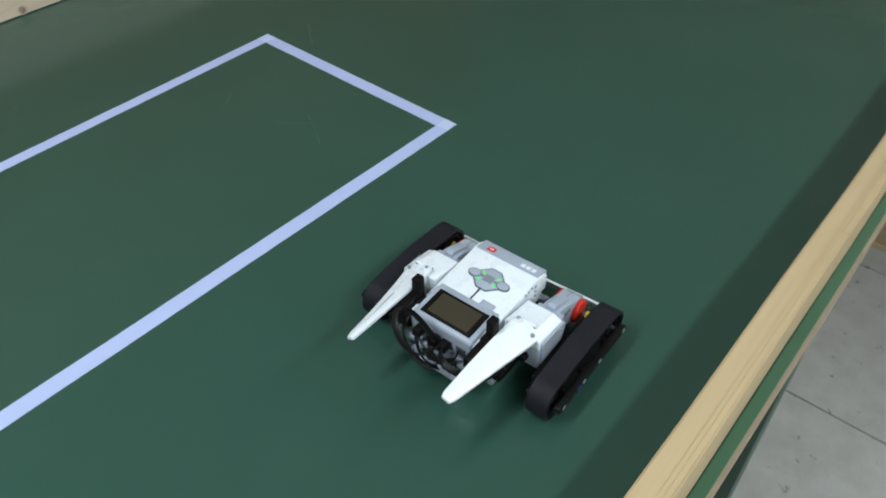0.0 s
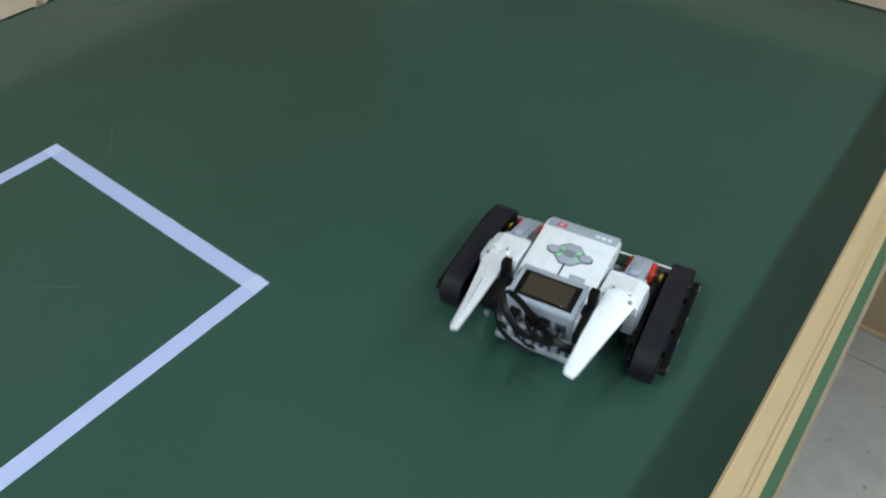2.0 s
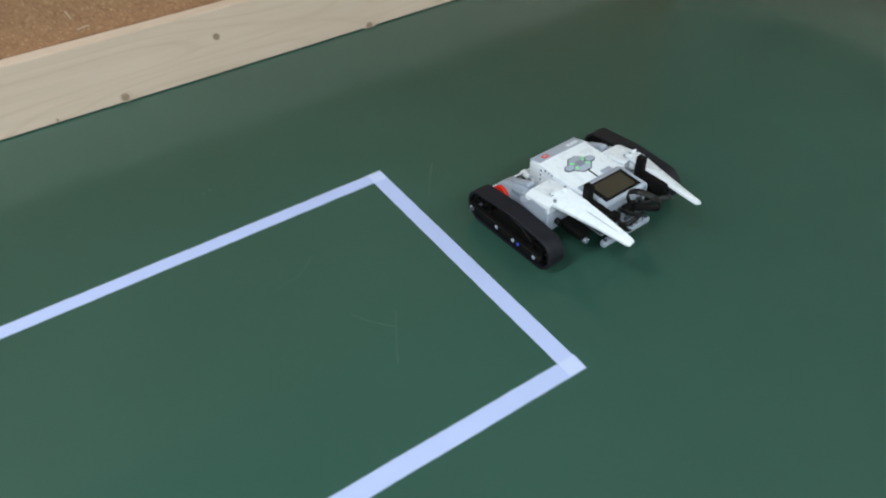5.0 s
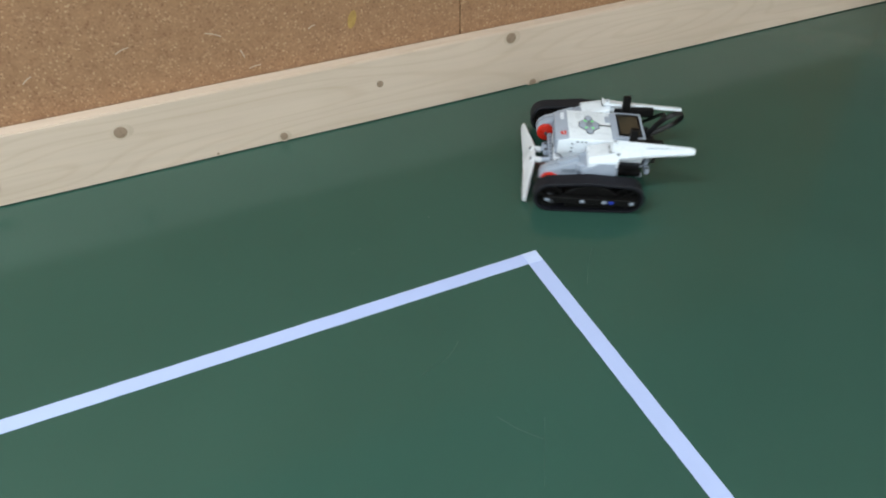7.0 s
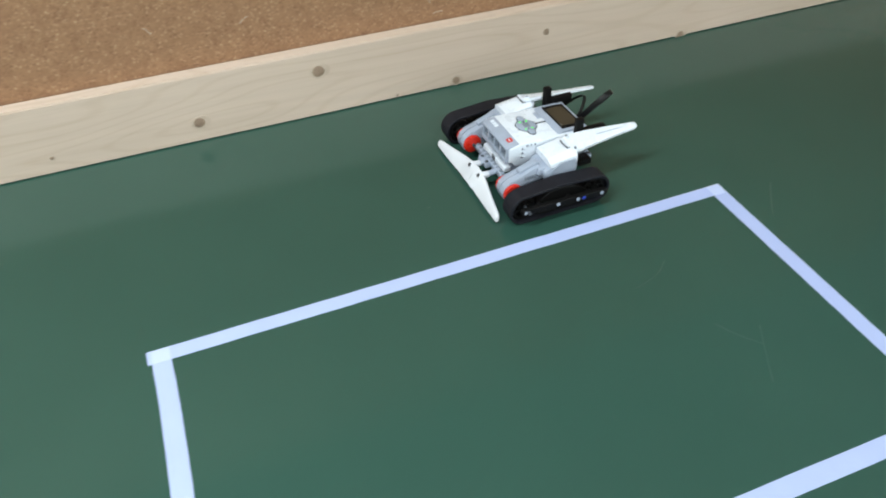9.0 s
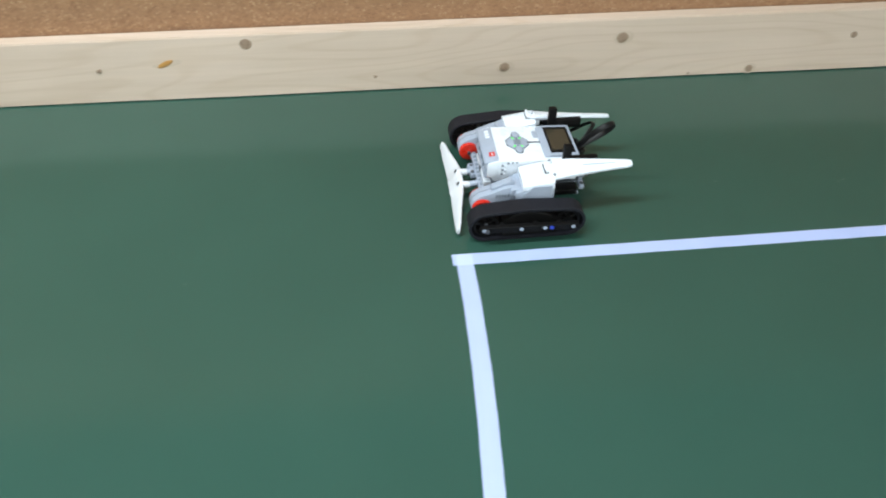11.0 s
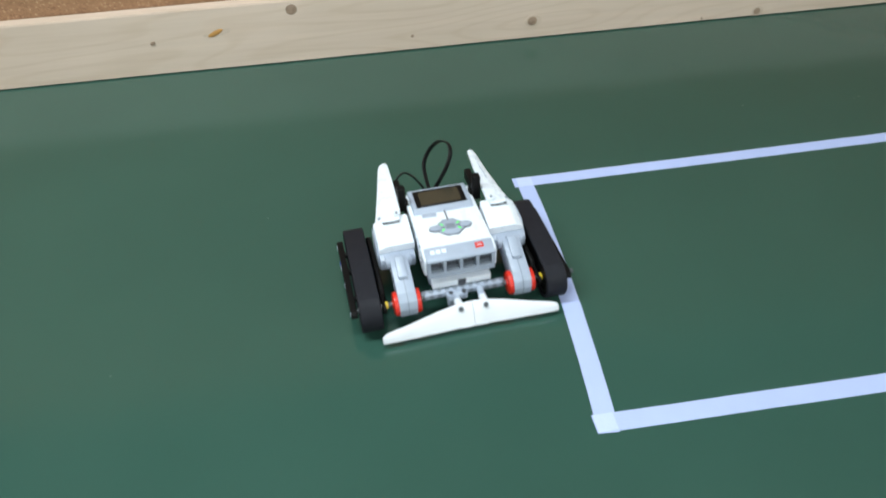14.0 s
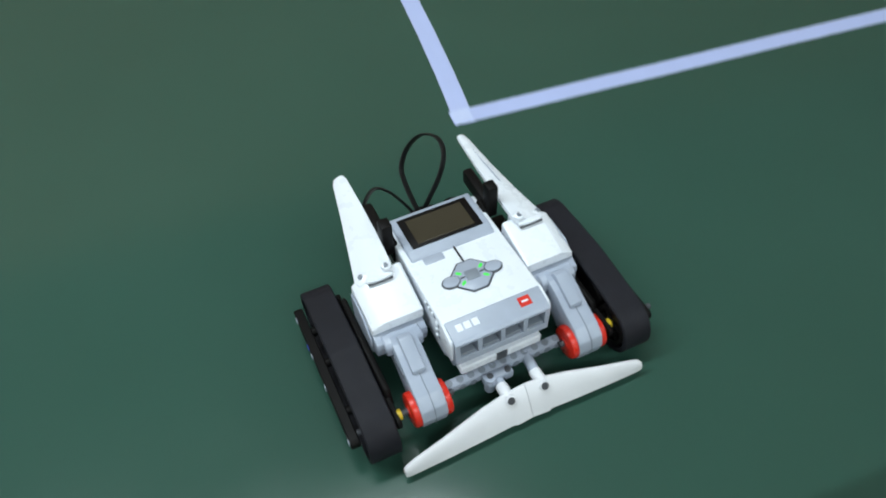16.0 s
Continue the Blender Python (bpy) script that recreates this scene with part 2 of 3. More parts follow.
def ellipse(cx, cy, rx, ry, n=20, turn=0.0):
    c, s = math.cos(turn), math.sin(turn)
    out = []
    for i in range(n):
        a = 2 * math.pi * i / n
        x, y = rx * math.cos(a), ry * math.sin(a)
        out.append((cx + c * x - s * y, cy + s * x + c * y))
    return out


# ---- the setting ----
WALL_Y, PLANK_H, PLANK_T = 0.360, 0.0975, 0.022
BACK_Y, BACK_TURN = 0.3724, -0.67  # long plank: its face at the left end, and its slant
LEFT_X, RIGHT_X = -0.825, 1.657
RAIL_Y, RAIL_H, RAIL_T = -0.8245, 0.070, 0.0265
EDGE_Y = -0.8625


def setting():
    ground = tagged(part("floor", box(-4, 5, -4.1, 2.0, FLOOR_Z - 0.1, FLOOR_Z - 0.0045), JOINT), "grey concrete floor with fine dark joints under the table", "floor", kind="structure")
    tagged(part("wall_south", box(-4, 5, -4.1, -4, FLOOR_Z, CEIL_Z), WALLPAINT), "plain off-white painted room wall", "wall", kind="structure")
    tagged(part("wall_north", box(-4, 5, 1.9, 2.0, FLOOR_Z, CEIL_Z), WALLPAINT), "plain off-white painted room wall", "wall", kind="structure")
    tagged(part("wall_west", box(-4.1, -4, -4, 2.0, FLOOR_Z, CEIL_Z), WALLPAINT), "plain off-white painted room wall", "wall", kind="structure")
    tagged(part("wall_east", box(5, 5.1, -4, 2.0, FLOOR_Z, CEIL_Z), CREAM), "plain cream painted room wall", "wall", kind="structure")
    tagged(part("ceiling", box(-4.1, 5.1, -4.1, 2.0, CEIL_Z, CEIL_Z + 0.1), CEILPAINT), "plain white painted ceiling", "ceiling", kind="structure")
    # square floor tiles with dark joints
    pitch, gap = 0.478, 0.0016
    shapes = {}
    for i in range(-11, 9):
        for j in range(-7, 7):
            x0, y0 = 1.224 + pitch * i, -1.10 + pitch * j
            xa, xb, ya, yb = max(x0, -4), min(x0 + pitch, 5), max(y0, -4), min(y0 + pitch, 1.9)
            w, h = round((xb - xa) / 2 - gap, 4), round((yb - ya) / 2 - gap, 4)
            if w < 0.01 or h < 0.01:
                continue
            if (w, h) not in shapes:
                shapes[w, h] = finish(box(-w, w, -h, h, -0.006, 0, 0.0012, 1), "tile", CONCRETE)
            t = new("tile", shapes[w, h])
            t.parent = ground
            t.matrix_world = pose((xa + xb) / 2, (ya + yb) / 2, FLOOR_Z)
    return ground


def green_table():
    t = tagged(new("game_table"), "large green painted board table on green legs", "table")
    outline = [(LEFT_X - 0.03, EDGE_Y), (RIGHT_X + 0.03, EDGE_Y), (RIGHT_X + 0.03, 0.362), (LEFT_X - 0.03, 0.391)]
    part("board_top", prism(outline, -0.004, 0, "z"), BOARD, t, "smooth satin dark green board surface")
    for line in (((0.557, -0.092), (0.538, -0.107), (0.505, -0.117)), ((0.550, -0.193), (0.561, -0.213), (0.577, -0.233)), ((0.590, -0.213), (0.571, -0.245), (0.554, -0.275)), ((0.763, -0.025), (0.740, -0.053), (0.724, -0.076))):
        part("scratch", ribbon([(x, y, 0.00005) for x, y in line], 0.0005, 0.0002, up=(1, 0.3, 0)), SCRATCH, t, "faint pale scratch")
    for x, y in ((0.512, 0.090), (0.611, 0.111), (0.348, 0.102), (-0.439, -0.227), (-0.295, -0.017), (0.503, 0.087)):
        part("paint_fleck", prism(ellipse(x, y, 0.0009, 0.0006, 8), 0, 0.0002, "z"), SCRATCH, t, "tiny pale fleck")
    part("board_core", prism([(x, y if y > 0 else EDGE_Y - 0.004) for x, y in outline], -0.022, -0.0042, "z"), PLYEDGE, t, "raw brown board edge")
    part("painted_edge", box(LEFT_X - 0.03, RIGHT_X + 0.03, EDGE_Y - 0.0004, RAIL_Y - RAIL_T - 0.0015, -0.006, 0.0005, 0.0003, 1), GREENPAINT, t, "brighter green painted table edge")
    part("apron", box(LEFT_X, RIGHT_X, EDGE_Y + 0.075, EDGE_Y + 0.10, -0.09, -0.0225, 0.003), LEGPAINT, t)
    for x in (LEFT_X + 0.06, 0.65):
        for y in (EDGE_Y + 0.0125, WALL_Y - 0.08):
            part("leg", box(x - 0.025, x + 0.025, y - 0.0149, y + 0.035, FLOOR_Z, -0.0226, 0.003), LEGPAINT, t)
    for y in (EDGE_Y + 0.13, WALL_Y - 0.08):
        part("leg", box(RIGHT_X - 0.07, RIGHT_X - 0.02, y - 0.0149, y + 0.035, FLOOR_Z, -0.0226, 0.003), LEGPAINT, t)
    return t


def plank(name, label, length, height, thick, mat, place, cuts=6):
    """A planed board standing on edge, length along its x, inner face at its y = 0, with eased edges."""
    b = box(0, length, 0, thick, 0, height)
    for i in range(1, cuts):
        bmesh.ops.bisect_plane(b, geom=b.verts[:] + b.edges[:] + b.faces[:], plane_co=(length * i / cuts, 0, 0), plane_no=(1, 0, 0))
    rnd = random.Random(len(name) + cuts)
    for i in range(cuts + 1):
        dz, dy = rnd.uniform(-0.0006, 0.0006), rnd.uniform(-0.0008, 0.0008)
        for v in b.verts:
            if abs(v.co.x - length * i / cuts) < 1e-5:
                v.co.y += dy
                if v.co.z > height / 2:
                    v.co.z += dz
    bmesh.ops.bevel(b, geom=[e for e in b.edges if abs((e.verts[0].co - e.verts[1].co).normalized().x) > 0.9], offset=0.0016, segments=2, affect="EDGES")
    if height > 0.09:
        # slightly undercut foot that leaves a dark line on the board
        for z in (0.0012, 0.0015):
            bmesh.ops.bisect_plane(b, geom=b.verts[:] + b.edges[:] + b.faces[:], plane_co=(0, 0, z), plane_no=(0, 0, 1))
        for v in b.verts:
            if v.co.z < 0.0014 and v.co.y < 0.004:
                v.co.y += 0.004
    ob = part(name, b, mat)
    tagged(ob, label, "plank")
    ob.matrix_world = place
    return ob


def planks():
    x0 = LEFT_X + 0.0202
    back = plank("wooden_plank", "pale pine plank with brown knots, on edge along the wall", RIGHT_X - x0, PLANK_H, PLANK_T, PINE, pose(x0, BACK_Y, 0.0005, 0, 0, BACK_TURN), 14)
    # knots: x along the table, height, half sizes
    for x, z, rx, rz, mat in ((0.288, 0.0734, 0.0085, 0.0080, KNOT), (0.494, 0.0132, 0.0055, 0.0060, KNOT), (0.642, 0.0621, 0.0050, 0.0055, KNOT),
                              (0.852, 0.0904, 0.0080, 0.0085, KNOT), (0.117, 0.0338, 0.0075, 0.0070, KNOT), (-0.250, 0.0880, 0.0085, 0.0080, KNOT),
                              (-0.366, 0.0627, 0.0125, 0.0035, RESIN), (-0.459, 0.0557, 0.0038, 0.0028, KNOT), (-0.073, 0.0279, 0.0026, 0.0022, KNOT),
                              (0.895, 0.0075, 0.0060, 0.0060, KNOT), (0.400, 0.0095, 0.0018, 0.0018, KNOT)):
        z -= 0.0045
        b = bmesh.new()
        rings = []
        for k, (s, d) in enumerate(((1.0, 0.0), (0.85, -0.00025), (0.4, -0.0004))):
            rings.append([b.verts.new((px, d - 0.0007, pz)) for px, pz in ellipse(x - x0, z, rx * s, rz * s, 16, 0.4)])
        base = [b.verts.new((v.co.x, 0.003, v.co.z)) for v in rings[0]]
        for r0, r1 in zip([base] + rings, rings):
            for i in range(16):
                b.faces.new((r0[i], r0[(i + 1) % 16], r1[(i + 1) % 16], r1[i]))
        b.faces.new(rings[-1])
        part("resin_streak" if mat is RESIN else "knot", b, mat, back)
        if rx > 0.005:
            part("knot_ring", prism(ellipse(x - x0 + rx * 0.25, z, rx * 1.75, rz * 1.35, 20, 0.15), -0.00035, 0.002, "y"), RING, back, "paler wood round a knot")
    rail = plank("wooden_plank", "yellowish planed pine rail along the front edge of the green table", RIGHT_X - x0, RAIL_H, RAIL_T, PINE_Y, pose(RIGHT_X - 0.001, RAIL_Y, 0.0005, 0, 0, 180), 14)
    part("growth_line", box(0.0, RIGHT_X - x0, 0.0168, 0.0173, RAIL_H - 0.004, RAIL_H + 0.0009), PINE_D, rail, "thin darker growth line")
    part("growth_line", box(0.0, RIGHT_X - x0, 0.0206, 0.0210, RAIL_H - 0.004, RAIL_H + 0.0009), PINE_D, rail, "thin darker growth line")
    plank("wooden_plank", "pale pine plank on edge across the table end", WALL_Y - EDGE_Y - 0.02, PLANK_H, PLANK_T, PINE, pose(RIGHT_X + 0.0202, WALL_Y - 0.001, 0.0005, 0, 0, -90) @ pose(0, -0.0202, 0, 0, 0, 0), 8)
    plank("wooden_plank", "pale pine plank on edge across the table end", WALL_Y - EDGE_Y - 0.02, PLANK_H, PLANK_T, PINE, pose(LEFT_X + 0.0201, EDGE_Y + 0.01, 0.0005, 0, 0, 90), 8)


def low_cabinet():
    """A plain tan cabinet on the floor past the table's end."""
    c = tagged(new("low_cabinet"), "plain tan laminate cabinet on the grey floor beside the table", "cabinet")
    part("body", box(1.79, 2.29, -2.3, -0.80, FLOOR_Z + 0.012, -0.12, 0.004, 2), TAN, c)
    part("plinth", box(1.783, 2.28, -2.29, -0.81, FLOOR_Z, FLOOR_Z + 0.0115, 0.002, 1), TAN, c)
    for y in (-1.8, -1.3):
        part("door_gap", box(1.7885, 1.7915, y - 0.0012, y + 0.0012, FLOOR_Z + 0.03, -0.14), DARKGREY, c)
    return c


def cork_wall():
    """Two upright chipboard sheets meeting in a narrow seam behind the long plank."""
    w = tagged(new("chipboard_wall"), "brown speckled cork chipboard wall with a narrow seam and pale scratches", "wall", kind="structure")
    w.matrix_world = pose(LEFT_X, BACK_Y + 0.0245, 0, 0, 0, BACK_TURN)
    seam = 0.78 - LEFT_X
    part("sheet", box(-0.6, seam - 0.0007, 0, 0.02, FLOOR_Z, 0.8, 0.0008, 1), CHIP, w)
    part("sheet", box(seam + 0.0007, RIGHT_X - LEFT_X + 0.028, 0, 0.02, FLOOR_Z, 0.8, 0.0008, 1), CHIP, w)
    # short pale scuffs and one yellow stain
    for x, z, dx, dz in ((0.431, 0.164, 0.010, -0.004), (0.463, 0.131, 0.002, -0.006), (0.476, 0.110, 0.008, 0.001), (0.319, 0.165, 0.009, 0.003), (0.205, 0.150, 0.006, 0.004), (0.085, 0.158, 0.004, -0.005), (0.560, 0.150, 0.005, 0.002)):
        part("scuff", ribbon([(x - LEFT_X - dx, 0, z - dz), (x - LEFT_X, 0, z + 0.0012), (x - LEFT_X + dx, 0, z + dz)], 0.0013, 0.0003, up=(0.2, 0, 1)), SCUFF, w, "pale scuff")
    part("stain", prism(ellipse(0.617 - LEFT_X, 0.150, 0.006, 0.013, 18, -0.3), -0.0002, 0.004, "y"), STAIN, w, "yellow stain")
    return w


def tape_strip(a, b, width, z, side, bow=0.0):
    """A strip of tape whose outer edge runs from a to b; side: the inner side (+1 left of the way)."""
    a, b = Vector((*a, 0)), Vector((*b, 0))
    d = (b - a).normalized()
    n = Vector((-d.y, d.x, 0)) * side
    bm = bmesh.new()
    rnd = random.Random(int(width * 1e5) + int(z * 1e6) + int(a.x * 1000) % 97)
    steps = 40
    rows = []
    for i in range(steps + 1):
        t = i / steps
        p = a.lerp(b, t) + n * bow * 4 * t * (1 - t)
        e = rnd.uniform(-0.00022, 0.00022)
        tear = d * (rnd.uniform(-0.0012, 0.0012) if i in (0, steps) else 0)
        rows.append([bm.verts.new(p + n * (w * width + e) + tear * (0.5 + w) + Vector((0, 0, h))) for w, h in ((0, z - 0.0003), (0.004, z), (0.996, z), (1, z - 0.0003))])
    for r0, r1 in zip(rows, rows[1:]):
        for k in range(3):
            bm.faces.new((r0[k], r0[k + 1], r1[k + 1], r1[k]))
    return bm


def tapes():
    P, Q, R, S = (0.7007, 0.0), (0.6946, -0.3818), (0.0, 0.0), (-0.0115, -0.3713)
    laps = {}
    for name, a, b, z, side, bow in (("tape_strip", R, P, 0.0004, -1, 0.0), ("tape_strip", P, Q, 0.0007, -1, 0.0), ("tape_strip", S, Q, 0.0004, 1, 0.0), ("tape_strip", (0.0042, -0.0006), S, 0.0007, 1, 0.0055)):
        laps[a + b] = tagged(part(name, tape_strip(a, b, 0.0178 if (a, b) == (R, P) else 0.0190, z, side, bow), TAPE), "pale bluish white tape stuck on the green board", "tape", "tape rectangle")
    # doubled tape where two strips cross
    for owner, (x, y), sx in ((P + Q, P, -1), (P + Q, Q, -1), ((0.0042, -0.0006) + S, (0.0042, 0.0), 1), ((0.0042, -0.0006) + S, S, 1)):
        sy = -1 if y > -0.1 else 1
        x0, x1, y0, y1 = *sorted((x + sx * 0.0006, x + sx * 0.0188)), *sorted((y + sy * 0.0006, y + sy * 0.0186))
        part("overlap", box(x0, x1, y0, y1, 0.0003, 0.0011), LAP, laps[owner], "whiter doubled tape")


# ---- the robot; millimetres, x ahead, y to its left ----
M = 0.001


def turned(bm, m):
    bmesh.ops.transform(bm, matrix=m, verts=bm.verts)
    return bm


def on_slope(x0, x1, y0, y1, lift, thick, bevel=0.2):
    """A flat plate on the sloping top of the port panel; x0, x1 run down the slope from its upper edge."""
    b = box(x0, x1, y0, y1, lift, lift + thick, bevel, 1)
    return turned(b, Matrix.Translation((42.4, 0, 64.42)) @ pose(0, 0, 0, 0, 13.0, 0))


# the brick sits a little nose-up between the motors
PITCH = Matrix.Translation((0.005, 0, 0.064)) @ pose(0, 0, 0, 0, -2.8, 0) @ Matrix.Translation((-0.005, 0, -0.064))


def control_brick(r):
    brick = part("control_brick", prism([(-55, 34), (-55, 62), (-53, 64.2), (41.5, 64.2), (43.5, 62.5), (50.5, 44), (49, 38), (44, 33)], -35.5, 35.5, "y", 2.2, 3), WHITE, r, "white control brick casing", M)
    # grey keel below the white casing
    part("keel", prism([(-56, 22), (-57, 36), (50, 34), (48, 22)], -31, 31, "y", 1.2), GREY, r, "light grey underside of the brick", M)
    brick.matrix_local = PITCH
    for s in (-1, 1):
        # raised grey patches with the peg holes' shade in their colour: a column at the front corner, a row under the
        # top edge
        for x, z in ((37, 57), (37, 51), (37, 45), (30.5, 60.3), (25.5, 60.3), (20.5, 60.3)):
            part("peg_hole_patch", box(x - 1.6, x + 1.6, s * 35.6 - 0.3, s * 35.6 + 0.3, z - 1.3, z + 1.3, 0.25, 1), MIDGREY, brick, "", M)
            part("peg_boss", rod((x - 3.0, s * 35.2, z), (x - 3.0, s * 36.6, z), 1.3, 10, bevel=0.3), WHITE, brick, "", M)
    # raised grey display end
    house = part("display_housing", prism([(-56.5, 36), (-56.5, 65), (-54.5, 67.6), (-21, 67.6), (-18.5, 66.4), (-13.5, 64.9), (-13.5, 40), (-30, 36)], -31.5, 31.5, "y", 1.3, 3), GREY, r, "light grey display housing", M)
    house.matrix_local = PITCH
    part("housing_tab", box(-16, -7.5, -24, -9, 60, 64.9, 1.0, 2), GREY, house, "", M)
    part("bezel", box(-52, -21.5, -27.0, 27.0, 64, 68.0, 0.9, 2), BLACK, house, "glossy black display bezel", M)
    part("screen", box(-48.5, -24.5, -21.5, 21.5, 66, 68.35, 0.3, 1), SCREEN, house, "brown unlit display glass", M)
    part("seam", box(-14.2, 1.4, -0.55, 0.55, 63.6, 65.25, 0.1, 1), BLACK, house, "", M)
    # rear sockets as flat dark patches, their hollows' shade in the colour
    for y in (-21, -7, 7, 21):
        part("rear_socket_patch", box(-57.2, -55.8, y - 5, y + 5, 44, 55, 0.5, 1), DARKGREY, house, "", M)
    # buttons
    pad = [(26.5, -5), (26.5, 5), (19, 12.6), (9, 12.6), (1.5, 5), (1.5, -5), (9, -12.6), (19, -12.6)]
    rim = [(14 + (x - 14) * 1.09, y * 1.09) for x, y in pad]
    p = part("button_pad", prism(rim, 63.6, 64.6, "z", 0.2, 1), DARKGREY, r, "grey button pad with a dark outline", M)
    p.matrix_local = PITCH
    part("pad_plate", prism(pad, 64.0, 65.3, "z", 0.5, 2), GREY, p, "", M)
    part("centre_button", box(9.8, 18.2, -4.8, 4.8, 64.4, 66.0, 0.9, 2), MIDGREY, p, "dark grey square centre button", M)
    for s in (-1, 1):
        part("button_rim", prism(ellipse(14, s * 15.4, 5.1, 6.7, 24), 63.8, 65.4, "z", 0.2, 1), DARKGREY, p, "", M)
        part("side_button", prism(ellipse(14, s * 15.4, 4.3, 5.9, 24), 64.0, 66.2, "z", 0.9, 2), GREY, p, "", M)
        part("gap_line", box(13.4, 14.6, s * 6.9 - 1.6, s * 6.9 + 1.6, 64.2, 65.45, 0, 1), DARKGREY, p, "", M)
        for x in (7.0, 21.0):
            part("status_light", prism(ellipse(x + (2.6 if x < 10 else -2.6), s * 8.2, 1.2, 2.3, 12, 0.7 * s * (1 if x < 10 else -1)), 64.4, 65.6, "z", 0.2, 1), GLOW, p, "small green button light", M)
    return brick


def port_panel(r):
    b = prism([(41.2, 55), (41.2, 64.4), (42.4, 64.4), (56.2, 61.2), (58.2, 59.6), (58.0, 57.4), (50, 56.6)], -34, 34, "y", 0.7, 2)
    box(48, 57.6, -33.6, 33.6, 38.5, 44.5, 0.6, 1, b)
    for y in (-32.0, -16.4, 0, 16.4, 32.0):
        box(48, 57.5, y - 1.7, y + 1.7, 44, 57.5, 0.4, 1, b)
    pnl = part("port_panel", b, GREY, r, "light grey panel with four cable sockets", M)
    pnl.matrix_local = PITCH
    for s in (-1, 1):
        part("cheek", prism([(38, 40), (38, 63.6), (43, 63.6), (54, 60.4), (55.5, 57), (54.5, 41)], min(s * 33.9, s * 36), max(s * 33.9, s * 36), "y", 0.8, 2), WHITE, pnl, "white casing cheek", M)
    # dark backing puts depth shade into the socket hollows
    for y in (-24.6, -8.2, 8.2, 24.6):
        part("socket", box(47, 51, y - 6, y + 6, 44.2, 57.4), DARKGREY, pnl, "dark backing of a socket hollow", M)
        c = box(50.8, 56.2, y - 5.6, y + 5.6, 44.4, 47.0, 0.3, 1)
        box(50.8, 54.6, y - 1.8, y + 1.8, 54.2, 57.3, 0.3, 1, c)
        part("socket_lip", c, MIDGREY, pnl, "", M)
    lg = part("badge", on_slope(2.0, 9.0, 16.2, 24.6, -0.2, 0.45), RED, pnl, "small red badge with a pale mark", M)
    part("badge_mark", on_slope(2.9, 8.1, 17.2, 23.6, 0.1, 0.25, 0.1), RED, lg, "", M)
    part("badge_stripe", on_slope(4.8, 6.2, 18.0, 22.8, 0.15, 0.3, 0.1), WHITE, lg, "pale badge stripe", M)
    for y0, y1 in ((-28.5, -24.2), (-22.9, -18.4), (-17.1, -12.8)):
        part("print_bar", on_slope(3.0, 8.0, y0, y1, -0.15, 0.3, 0.1), WHITE, pnl, "white printed mark", M)
    return pnl


def side_span(s, a, b):
    return min(s * a, s * b), max(s * a, s * b)


